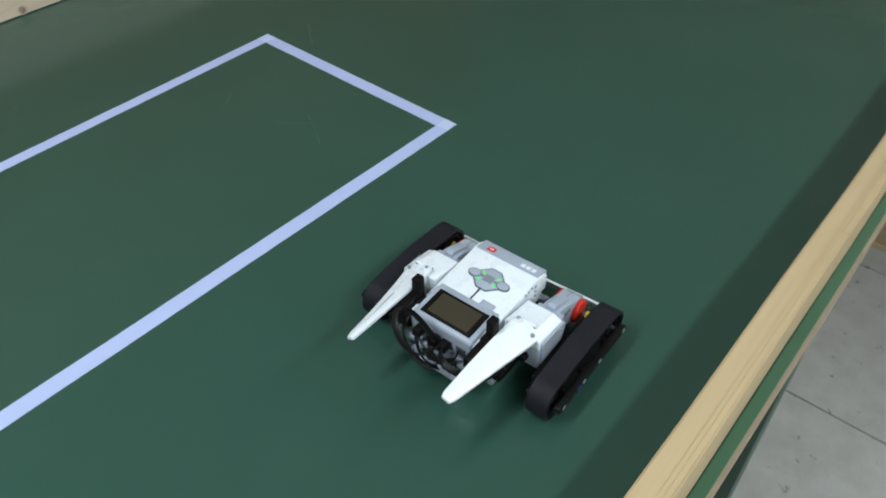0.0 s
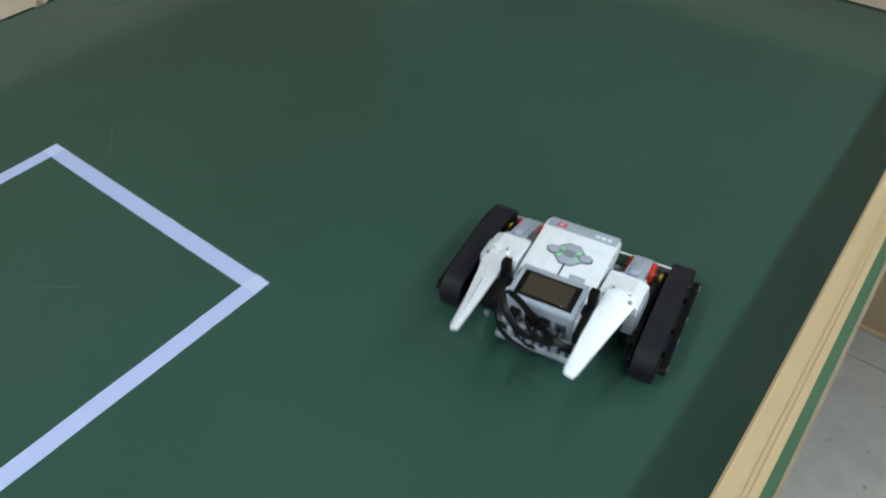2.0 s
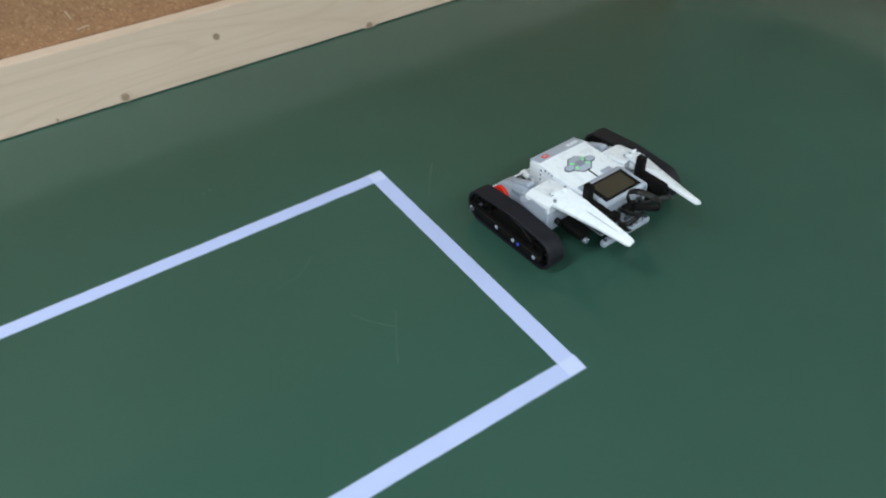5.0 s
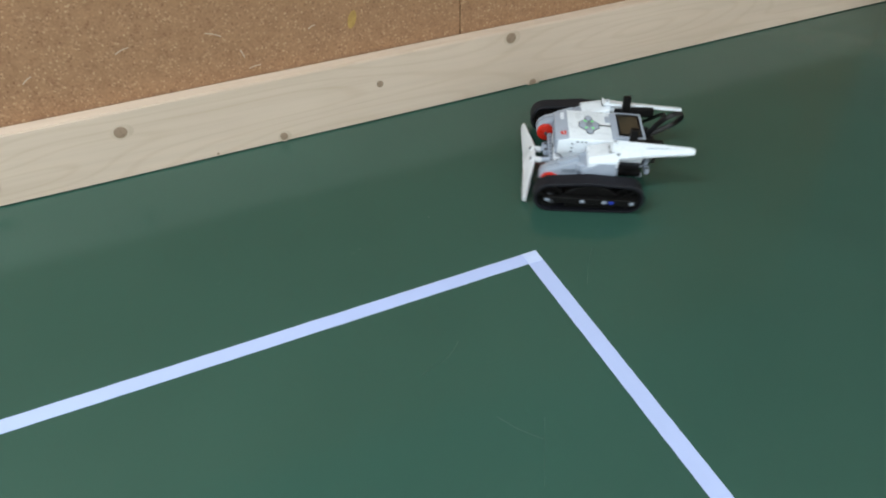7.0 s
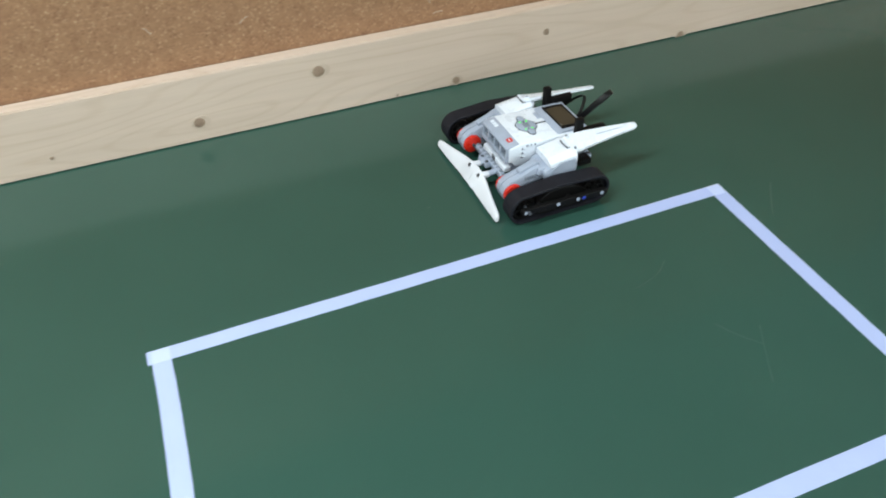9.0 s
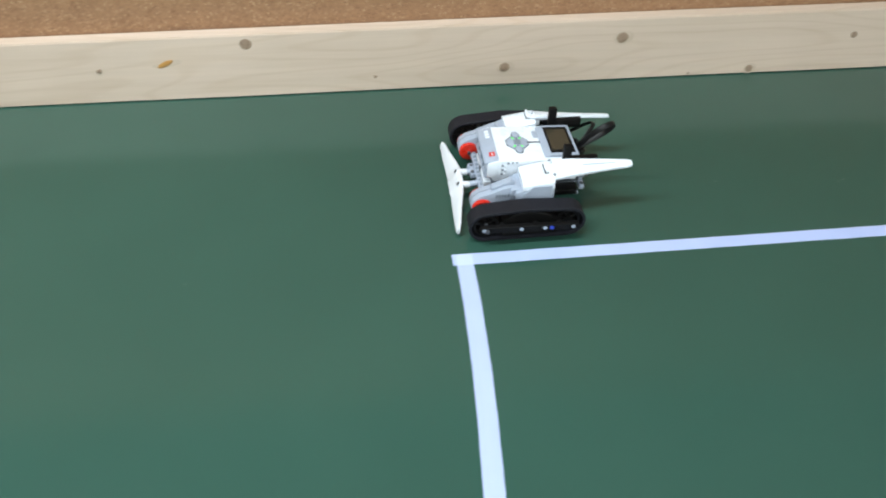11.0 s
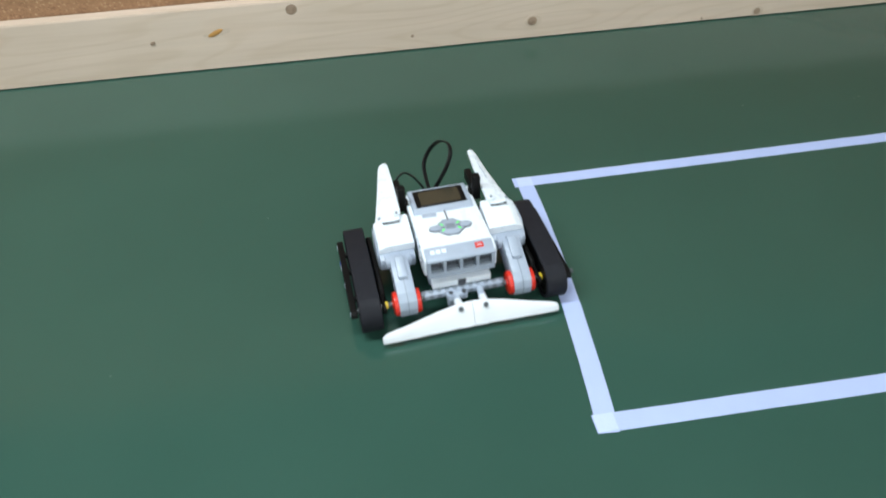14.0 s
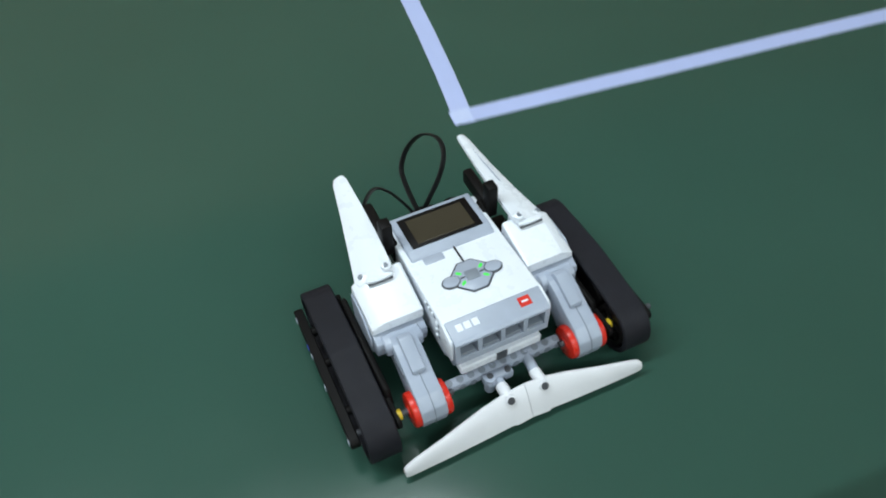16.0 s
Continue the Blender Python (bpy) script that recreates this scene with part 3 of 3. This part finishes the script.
def motor(r, s):
    # white cap: top slopes down to the front, chamfered outer edge
    prof = [(s * 38.5, 50), (s * 38.5, 65), (s * 40, 66.2), (s * 66, 66.2), (s * 74.5, 59.5), (s * 75, 50)]
    cap = prism(prof, -17, 20, "x")
    for v in cap.verts:
        if v.co.x > 10:
            v.co.z = 50 + (v.co.z - 50) * 0.55
    bmesh.ops.bevel(cap, geom=cap.edges[:], offset=0.7, segments=2, affect="EDGES", profile=0.5, clamp_overlap=True)
    body = part("motor_cap", cap, WHITE, r, "glossy white motor cap", M, 14)
    a, b = side_span(s, 39.5, 75)
    low = prism([(-17, 25), (-17, 49.8), (21, 49.8), (27, 47.5), (28, 43), (26, 34), (14, 25)], a, b, "y", 1.0, 2)
    lower = part("motor_block", low, GREY, r, "light grey motor block", M)
    part("block_seam", box(26.2, 28.35, s * 57.2 - 0.35, s * 57.2 + 0.35, 36, 48), DARKGREY, lower, "", M)
    a, b = side_span(s, 75.2, 76.6)
    part("side_plate", prism([(-14, 30), (-14, 56), (8, 56), (20, 46), (20, 32)], a, b, "y", 0.5, 1), GREY, lower, "", M)
    part("rear_stub", rod((-17, s * 62, 36), (-24, s * 62, 36), 3.8, 14, bevel=0.4), BLACK, lower, "", M)
    # arm that slopes down to the hub
    a, b = side_span(s, 48.5, 66.5)
    arm = prism([(20, 30), (20, 49.5), (33, 50.5), (41, 48.5), (56, 42.5), (68, 39.2), (76, 33), (78.5, 25), (76, 15), (67, 10.5), (58, 12), (46, 20), (34, 27)], a, b, "y", 1.2, 2)
    ar = part("motor_arm", arm, GREY, r, "light grey sloping gear arm", M)
    a, b = side_span(s, 44.5, 70.5)
    part("collar", prism([(22, 40), (22, 49.9), (31, 50.0), (33, 47), (33, 40)], a, b, "y", 1.0, 1), GREY, ar, "", M)
    a, b = side_span(s, 53, 62)
    part("rib", prism([(28, 49), (29, 54.2), (33, 55.2), (54, 47.4), (54.5, 44), (50, 42)], a, b, "y", 0.8, 2), GREY, ar, "raised grey rib", M)
    part("arm_seam", prism([(41, 48.9), (56, 42.9), (68, 39.6), (76.4, 33.2), (78.9, 25), (76.4, 15), (70, 14), (60, 30)], s * 57.5 - 0.3, s * 57.5 + 0.3, "y"), MIDGREY, ar, "", M)
    # grille of short slots on the outer shoulder of the arm, as bars in the slots' shade colour
    for k in range(5):
        part("grille_slot_bar", box(34 + k * 3.4, 36 + k * 3.4, min(s * 66.3, s * 67.0), max(s * 66.3, s * 67.0), 36, 41), MIDGREY, ar, "", M)
    for y, w in ((47.2, 3.2), (67.8, 3.2)):
        hub = part("hub", rod((65.5, s * (y - w), 23.6), (65.5, s * (y + w), 23.6), 12.0, 32, bevel=1.8), RED, r, "bright red round motor hub", M)
        end = s * (y + (w if y > 60 else -w))
        part("hub_boss", rod((65.5, end, 23.6), (65.5, end + (0.8 if end > 0 else -0.8) * (1 if y > 60 else -1), 23.6), 4.6, 20, bevel=0.3), RED, hub, "", M)
    part("axle", rod((65.5, s * 40, 24.2), (65.5, s * 113.0, 24.2), 2.2, 8), DARKGREY, r, "", M)
    part("axle_bush", rod((65.5, s * 76.2, 24.2), (65.5, s * 80.4, 24.2), 3.7, 16, bevel=0.5), YELLOW, r, "yellow axle bush", M)
    return body


def hull(rad, n=76):
    """Outline of the belt: flat below, arched over the rollers between its two sprockets."""
    rollers = ((65, 20.6), (-30, 20.6), (36, 23.2), (17, 24.0), (-2, 23.2))
    out = []
    for i in range(n):
        a = 2 * math.pi * (i + 0.5) / n
        c, d = math.cos(a), math.sin(a)
        x, z = max(rollers, key=lambda p: p[0] * c + p[1] * d)
        out.append((x + rad * c, z + rad * d))
    return out


SPROCKETS = []


def sprocket_mesh():
    b = rod((0, -8.5, 0), (0, 8.5, 0), 6.0, 16)
    for k in range(6):
        a = k * math.pi / 3
        join(b, turned(box(4.5, 12.6, -7, 7, -1.6, 1.6, 0.4, 1), pose(0, 0, 0, 0, math.degrees(a), 0)))
    ring_out, ring_in = ellipse(0, 0, 14.9, 14.9, 28), ellipse(0, 0, 12.0, 12.0, 28)
    for y0, y1 in ((-8, -4), (4, 8)):
        t = bmesh.new()
        v = [[t.verts.new((x, y, z)) for x, z in ring] for y in (y0, y1) for ring in (ring_out, ring_in)]
        for i in range(28):
            j = (i + 1) % 28
            for p, q in ((v[0], v[1]), (v[1], v[3]), (v[3], v[2]), (v[2], v[0])):
                t.faces.new((p[i], p[j], q[j], q[i]))
        join(b, t)
    for k in range(14):
        a = 2 * math.pi * k / 14
        join(b, turned(box(14.2, 16.2, -3, 3, -1.1, 1.1), pose(0, 0, 0, 0, math.degrees(a), 0)))
    bmesh.ops.scale(b, vec=(M,) * 3, verts=b.verts)
    return finish(b, "sprocket", BLACK)


def track(r, s, spro):
    y0, y1 = side_span(s, 81.0, 102.0)
    outer, inner = hull(20.4), hull(17.2)
    b = bmesh.new()
    rings = []
    for pts, ys in ((outer, (y0 + 0.8, y1 - 0.8)), (hull(19.6), (y0, y1)), (inner, (y0, y1))):
        rings.append([[b.verts.new((x, y, z)) for x, z in pts] for y in ys])
    n = len(outer)
    loop = [rings[0][0], rings[0][1], rings[1][1], rings[2][1], rings[2][0], rings[1][0]]
    for i in range(n):
        j = (i + 1) % n
        for p, q in zip(loop, loop[1:] + loop[:1]):
            b.faces.new((p[i], p[j], q[j], q[i]))
    tr = part("track", b, RUBBER, r, "matte black rubber track", M)
    tr.matrix_local = pose(0, -0.001 if s > 0 else -0.003, 0)
    for cx in (65, -30):
        w = new("sprocket", spro)
        w.parent = tr
        w.matrix_local = pose(cx * M, s * 90 * M, 20.6 * M)
        SPROCKETS.append((w, s, cx))
    for cx in (18, -2):
        part("idler_wheel", rod((cx, s * 84, 10.5), (cx, s * 98, 10.5), 7.0, 20, bevel=0.8), BLACK, tr, "", M)
    # inner and outer side beams
    for a, c in ((75.6, 79.0), (103.8, 110.2)):
        ya, yb = side_span(s, a, c)
        ends = [(70 + 4.2 * math.cos(t), 24.0 + 4.2 * math.sin(t)) for t in [radians(-90 + 22.5 * i) for i in range(9)]]
        ends += [(-38 + 4.2 * math.cos(t), 21.0 + 4.2 * math.sin(t)) for t in [radians(90 + 22.5 * i) for i in range(9)]]
        bm_ = part("side_beam", prism(ends, ya, yb, "y", 0.7, 1), BLACK, tr, "", M)
        if a > 100:
            for x, mat in ((69, GREY), (26, GREY), (-1, GREY), (-9, BLUE), (-34, GREY)):
                z = 22.1 + 0.0278 * x
                part("beam_pin", rod((x, s * 109.2, z), (x, s * 110.7, z), 2.5, 12, bevel=0.4), mat, bm_, "blue round pin" if mat is BLUE else "", M)
            for x in (48, 8, -20):
                part("spacer", rod((x, s * 98.5, 22.1 + 0.0278 * x), (x, s * 104, 22.1 + 0.0278 * x), 3.2, 12, bevel=0.3), BLACK, bm_, "", M)
    # inner plate widened into a black block, for the shade inside the loop
    ya, yb = side_span(s, 84.5, 99.5)
    part("inner_frame_fill", prism([(-16, 5), (-18, 26), (-2, 35), (16, 38), (34, 35), (48, 26), (46, 5)], ya, yb, "y", 1.0, 1), BLACK, tr, "", M)
    ya, yb = side_span(s, 74.0, 78.9)
    part("chain_guard", prism([(-30, 6), (-30, 33), (50, 33), (56, 22), (50, 6)], ya, yb, "y", 1.0, 1), BLACK, tr, "", M)
    return tr


def wing(r, s):
    """A hollow tapered fairing that leans outward like a roof."""
    # x, inner edge (y, z), outer edge (y, z), thickness
    if s < 0:
        secs = ((-10, 47.0, 69.5, 70, 63.5, 3.6), (-16, 45.0, 71.0, 72.0, 62.0, 5.0), (-40, 43.8, 70.5, 67.0, 61.8, 5.0), (-75, 42.8, 68.5, 60.0, 62.0, 4.4), (-107, 42.6, 66.3, 54.0, 62.5, 4.0), (-112, 43.8, 65.2, 51.8, 62.8, 3.4))
    else:
        secs = ((-10, 47.0, 69.5, 69, 63.5, 3.6), (-16, 45.0, 71.0, 71.0, 62.0, 5.0), (-40, 45.2, 70.5, 66.5, 62.2, 5.0), (-75, 46.8, 68.5, 61.5, 62.6, 4.4), (-107, 49.0, 66.6, 58.5, 63.0, 4.0), (-112, 50.0, 65.6, 57.0, 63.2, 3.4))
    b = bmesh.new()
    rings = []
    for x, yi, zi, yo, zo, t in secs:
        d = Vector((yo - yi, zo - zi)).normalized()
        nrm = Vector((-d.y, d.x)) if d.x > 0 else Vector((d.y, -d.x))
        pts = [(yi, zi - t * 0.7), (yi + d.x * 0.6, zi), (yi + (yo - yi) * 0.35 + nrm.x * 1.4, zi + (zo - zi) * 0.35 + nrm.y * 1.4), (yi + (yo - yi) * 0.75 + nrm.x * 1.0, zi + (zo - zi) * 0.75 + nrm.y * 1.0), (yo, zo), (yo - 0.6, zo - t * 0.8)]
        rings.append([b.verts.new((x, s * y, z)) for y, z in pts])
    for r0, r1 in zip(rings, rings[1:]):
        for k in range(6):
            b.faces.new((r0[k], r0[(k + 1) % 6], r1[(k + 1) % 6], r1[k]))
    b.faces.new(rings[0])
    b.faces.new(rings[-1][::-1])
    bmesh.ops.recalc_face_normals(b, faces=b.faces)
    bmesh.ops.bevel(b, geom=[e for e in b.edges if e.calc_face_angle(0) > 0.6], offset=0.5, segments=2, affect="EDGES")
    w = part("wing", b, WHITE, r, "white tapered wing panel", M)
    part("wing_root", box(-24, -10.4, min(s * 47, s * 67), max(s * 47, s * 67), 56, 63.4, 1.0, 2), WHITE, w, "", M)
    # dark bar stands in for the shade of the slit
    part("root_slit_bar", box(-10.6, -6.4, min(s * 48, s * 65), max(s * 48, s * 65), 65.4, 66.7, 0.1, 1), DARKGREY, w, "dark bar for the slit at the wing root", M)
    part("root_lip", prism(ellipse(-9.0, s * 56.5, 2.0, 9.5, 24), 66.2, 68.6, "z", 0.4, 1), WHITE, w, "", M)
    part("root_ring", rod((-14, s * 50.0, 69.0), (-13.4, s * 49.6, 72.4), 3.3, 16, bevel=0.4), WHITE, w, "", M)
    # pin holes as grey discs, the bores' shade in their colour
    for x, y, z in ((-13.6, 49.7, 71.9), (-17, 66.5, 64.6)):
        part("pin_hole_disc", rod((x, s * y, z - 1.0), (x, s * (y + 0.9), z + 1.0), 1.9, 12), MIDGREY, w, "", M)
    # faint grey line for a moulded groove's shade, along the panel that shows its mould side
    if s > 0:
        part("groove_line", rod((-52, s * 56.0, 67.9), (-92, s * 54.0, 66.2), 0.45, 6), GREY, w, "", M)
    # inner stiffening web under the roof
    part("web", prism([(-24, 61), (-24, 68.5), (-70, 66), (-96, 63.5), (-96, 62), (-60, 61)], min(s * 50, s * 51.4), max(s * 50, s * 51.4), "y", 0.4, 1), GREY if s > 0 else WHITE, w, "", M)
    return w


def rear_parts(r):
    for s in (-1, 1):
        p = box(-42, -32.5, min(s * 36, s * 44), max(s * 36, s * 44), 56, 85, 1.4, 2)
        box(-74, -36, min(s * 36.3, s * 43.7), max(s * 36.3, s * 43.7), 56, 68.5, 1.4, 2, p)
        br = part("bracket", p, BLACK, r, "black angled beam beside the display", M)
        for x in (-68, -60, -52, -44):
            part("beam_hole_disc", rod((x, s * 43.2, 64), (x, s * 43.9, 64), 2.4, 12), DARKGREY, br, "", M)
        part("strut", box(-46, -34, min(s * 33, s * 37), max(s * 33, s * 37), 44, 64, 1.0, 1), BLACK, r, "", M)
    # cross beam low at the rear with connectors on it
    beam = part("rear_beam", box(-66, -58.5, -36, 36, 14, 22, 2.4, 2), GREY, r, "light grey cross beam", M)
    # dark discs stand for the shaded bores of the beam
    for y in range(-32, 33, 8):
        part("beam_hole_disc", rod((-62.2, y, 21.9), (-62.2, y, 22.3), 2.5, 12), DARKGREY, beam, "", M)
    for y in (-20, 4, 22):
        c = box(-62, -48, y - 3.6, y + 3.6, 24, 31.5, 1.6, 2)
        rod((-62, y, 20), (-62, y, 30), 3.4, 14, bm=c)
        part("connector", c, GREY, r, "", M)
    for y in (-28, -9, 13, 30):
        part("link_pin", rod((-60, y - 6, 36), (-60, y + 6, 36), 3.4, 14, bevel=0.5), MIDGREY, r, "", M)
    part("rear_frame", box(-58, -20, -34, 34, 26, 33, 1.5, 1), DARKGREY, r, "", M)
    for s in (-1, 1):
        part("foot_pin", rod((-53, s * 50, 24), (-46, s * 50, 24), 3.2, 14, bevel=0.4), MIDGREY, r, "", M)
        part("rear_link", box(-50, -17, min(s * 42, s * 58), max(s * 42, s * 58), 26, 34, 1.6, 2), BLACK, r, "", M)
    # flat cables
    part("cable", ribbon([(-58.5, -2.6, 48.8), (-69.5, -4.3, 52.9), (-85, -4.9, 61.4), (-95.5, -3.3, 69.8), (-100, 4.5, 82.6), (-96.5, 14.5, 93.5), (-85.5, 22, 96.5), (-75, 22, 90), (-68, 15, 77), (-64.6, 4.8, 61.8), (-60, -6.5, 47)], 6.6, 1.9, up=(-0.34, 0.75, -0.58)), CABLE, r, "looped flat black cable", M)
    part("cable", ribbon([(-59, -7, 48), (-70, -10, 54), (-82, -20, 64), (-87, -30, 66), (-80, -42, 56), (-64, -50, 42), (-40, -56, 36)], 6.4, 2.1, up=(0.7, 0.1, 0.5)), CABLE, r, "flat black cable", M)
    part("cable", ribbon([(-46, 34, 54), (-58, 38, 52), (-66, 35, 42), (-69, 27, 29), (-69, 14, 19), (-65, 2, 15), (-56, -8, 17)], 5.6, 1.8, up=(0.6, 0.6, 0.5)), CABLE, r, "drooping flat black cable", M)
    part("cable", ribbon([(-58, 21, 50), (-64, 21, 48), (-69, 16, 39), (-70, 8, 28), (-66, -2, 21), (-56, -8, 18)], 5.0, 1.7, up=(0.2, 0.9, 0.3)), CABLE, r, "flat black cable", M)
    part("cable", ribbon([(-58, 10, 50), (-66, 7, 50), (-72, -4, 45), (-69, -16, 38), (-58, -24, 33)], 5.4, 1.9, up=(0.3, 0.3, 0.9)), CABLE, r, "flat black cable", M)
    part("cable", ribbon([(-58, -20, 49), (-66, -21, 47), (-71, -10, 42), (-69, 5, 36), (-58, 15, 31)], 5.4, 1.9, up=(0.3, -0.3, 0.9)), CABLE, r, "flat black cable", M)
    for y in (-7, 3, 21):
        part("cable_plug", box(-66, -57, y - 4, y + 4, 45, 54, 1.2, 2), BLACK, r, "", M)


def front_parts(r):
    beam = box(56, 63.6, -43, 43, 17, 25, 2.6, 2)
    b = part("front_beam", beam, GREY, r, "light grey drilled cross beam", M)
    # no bores are cut: grey discs carry their shade
    for y in range(-40, 41, 8):
        part("beam_hole_disc", rod((59.8, y, 24.8), (59.8, y, 25.25), 2.5, 14), MIDGREY, b, "", M)
        part("beam_hole_disc", rod((63.4, y, 21), (63.9, y, 21), 2.5, 14), MIDGREY, b, "", M)
    part("shelf", box(42, 58, -30, 30, 25.4, 33, 1.0, 1), WHITE, r, "pale plate under the brick", M)
    # dark patch paints the shade of a gap between two plates
    part("shelf_gap_patch", box(57.2, 58.3, -4, 4, 25.6, 32.8), DARKGREY, r, "", M)
    # links to the bumper
    part("bumper_rod", rod((58, 17, 22), (76, 16.3, 19.5), 3.7, 16, bevel=0.5), GREY, r, "", M)
    c = rod((58, -8, 22), (76, -8.3, 19.5), 3.5, 16, bevel=0.5)
    rod((66, -18, 22), (66, 2, 22), 3.7, 16, bm=c)
    box(63, 72, -17, -10, 16, 24, 1.5, 2, c)
    box(63, 70, -4, 3, 17, 25, 1.5, 2, c)
    rod((68, -14, 12), (68, -14, 26), 3.6, 16, bm=c)
    cc = part("bumper_bracket", c, GREY, r, "light grey connector cluster", M)
    # two dark discs in place of shaded bores
    for y in (-13.5, -0.5):
        part("beam_hole_disc", rod((67, y, 24.6), (67, y, 26.3), 2.3, 12), DARKGREY, cc, "", M)
    # two mirrored swept halves
    for s in (-1, 1):
        y, e = 4.0, 1.0 if s > 0 else 1.08
        # across, top edge (x, z), foot x: a steep face that leans back, hollow behind
        secs = ((y, 82.3, 25.0, 96.4), (y + s * 12, 82.8, 24.6, 97.2), (y + s * 13.5, 82.6, 24.2, 96.2), (y + s * 30 * e, 85.0, 22, 97.0), (y + s * 55 * e, 90, 18, 97.8), (y + s * 78 * e, 93.8, 14.5, 98.2), (y + s * 83 * e, 95, 13.0, 98), (y + s * 84.5 * e, 95.6, 11.0, 97.5))
        bm = bmesh.new()
        rings = []
        for yy, xt, zt, xf in secs:
            zb = 4.5
            mx, mz = (xt + xf) / 2 + 0.8, (zt + zb) / 2 + 0.7
            pts = [(xt - 1.9, zt - 0.9), (xt - 0.5, zt), (xt + 0.6, zt - 0.5), (mx, mz), (xf, zb + 0.8), (xf - 0.8, zb), (xf - 3.2, zb + 0.2), (mx - 3.4, mz - 1.6)]
            rings.append([bm.verts.new((px, yy, pz)) for px, pz in pts])
        for r0, r1 in zip(rings, rings[1:]):
            for k in range(8):
                bm.faces.new((r0[k], r0[(k + 1) % 8], r1[(k + 1) % 8], r1[k]))
        bm.faces.new(rings[0])
        bm.faces.new(rings[-1][::-1])
        if s < 0:
            bmesh.ops.translate(bm, vec=(0, -0.35, 0), verts=bm.verts)
        half = part("bumper", bm, BUMPERWHITE, r, "white swept bumper half with a dark disc for its hole", M)
        yh = y + s * 12.5
        part("bumper_boss", rod((73, yh, 19.5), (84.5, yh, 20.5), 4.2, 18, bevel=0.6), BUMPERWHITE, half, "", M)
        part("hole_rim", rod((84.6, yh, 19.8), (87.2, yh, 21.75), 3.6, 18, bevel=0.3), BUMPERWHITE, half, "", M)
        # the hole's inner shade, as a dark disc inside the rim
        part("bumper_hole_disc", rod((86.0, yh, 20.85), (87.5, yh, 21.97), 2.6, 18), DARKGREY, half, "", M)


def robot():
    r = tagged(new("tracked_robot"), "white and grey toy brick robot on black rubber tracks", "robot")
    control_brick(r)
    port_panel(r)
    spro = sprocket_mesh()
    for s in (-1, 1):
        motor(r, s)
        track(r, s, spro)
        wing(r, s)
    rear_parts(r)
    front_parts(r)
    return r


setting()
green_table()
planks()
cork_wall()
low_cabinet()
tapes()
ROBOT_THING = robot()

# seconds, x, y, heading in degrees
ROBOT = [
    (0.0, 0.4340, -0.6229, 2.2),
    (0.5, 0.5372, -0.6237, 2.8),
    (1.0, 0.6505, -0.6247, 2.9),
    (1.5, 0.7608, -0.6245, 3.5),
    (1.9, 0.8335, -0.6300, 3.6),
    (2.0, 0.8345, -0.6306, 9.0),
    (2.2, 0.8300, -0.6320, 27.8),
    (2.5, 0.8381, -0.6448, 65.9),
    (2.7, 0.8484, -0.6519, 86.8),
    (2.8, 0.8470, -0.6510, 89.6),
    (3.0, 0.8431, -0.6096, 90.0),
    (3.5, 0.8468, -0.5040, 91.1),
    (6.0, 0.8434, 0.0321, 92.5),
    (6.4, 0.8435, 0.1150, 92.8),
    (6.5, 0.8435, 0.1166, 95.4),
    (6.8, 0.8444, 0.1151, 127.5),
    (7.0, 0.8574, 0.1167, 151.8),
    (7.2, 0.8665, 0.1116, 175.1),
    (7.3, 0.8660, 0.1120, 178.8),
    (7.5, 0.8310, 0.1204, 179.3),
    (8.0, 0.7158, 0.1222, 180.5),
    (8.5, 0.6153, 0.1256, 180.7),
    (9.0, 0.5052, 0.1289, 181.0),
    (11.5, -0.0337, 0.1185, 180.8),
    (11.8, -0.1000, 0.1188, 181.0),
    (12.0, -0.1007, 0.1191, 194.2),
    (12.2, -0.0990, 0.1230, 216.4),
    (12.5, -0.1046, 0.1293, 254.3),
    (12.7, -0.1134, 0.1292, 270.4),
    (13.0, -0.1113, 0.0767, 272.2),
    (13.5, -0.1049, -0.0276, 273.8),
    (14.0, -0.1012, -0.1378, 274.0),
    (14.5, -0.0993, -0.2394, 273.9),
    (15.0, -0.0952, -0.3473, 273.6),
    (15.5, -0.0949, -0.4525, 274.2),
    (16.0, -0.0788, -0.5707, 275.9),
]


def wheel_rows(side):
    """Angle of a wheel on that side, every tenth of a second, from the way that the robot drives."""
    out, angle = [(0.0, 0.0)], 0.0
    for i in range(160):
        t0, t1 = i / 10, (i + 1) / 10
        (xa, ya, ha), (xb, yb, hb) = along(t0), along(t1)
        h = radians((ha + hb) / 2)
        ahead = (xb - xa) * math.cos(h) + (yb - ya) * math.sin(h) - side * 0.091 * radians(hb - ha)
        angle += math.degrees(ahead / 0.0202)
        out.append((t1, angle))
    return out


def along(t):
    for (t0, *a), (t1, *b) in zip(ROBOT, ROBOT[1:]):
        if t0 <= t <= t1:
            k = (t - t0) / (t1 - t0)
            return [p + (q - p) * k for p, q in zip(a, b)]
    return ROBOT[-1][1:]


def motions():
    walk(ROBOT_THING, [(t, pose(x, y, 0.0004, 0, 0, a)) for t, x, y, a in ROBOT])
    for wheel, s, cx in SPROCKETS:
        walk(wheel, [(t, pose(cx * M, s * 0.090, 0.0206, 0, a, 0)) for t, a in wheel_rows(s)])


motions()
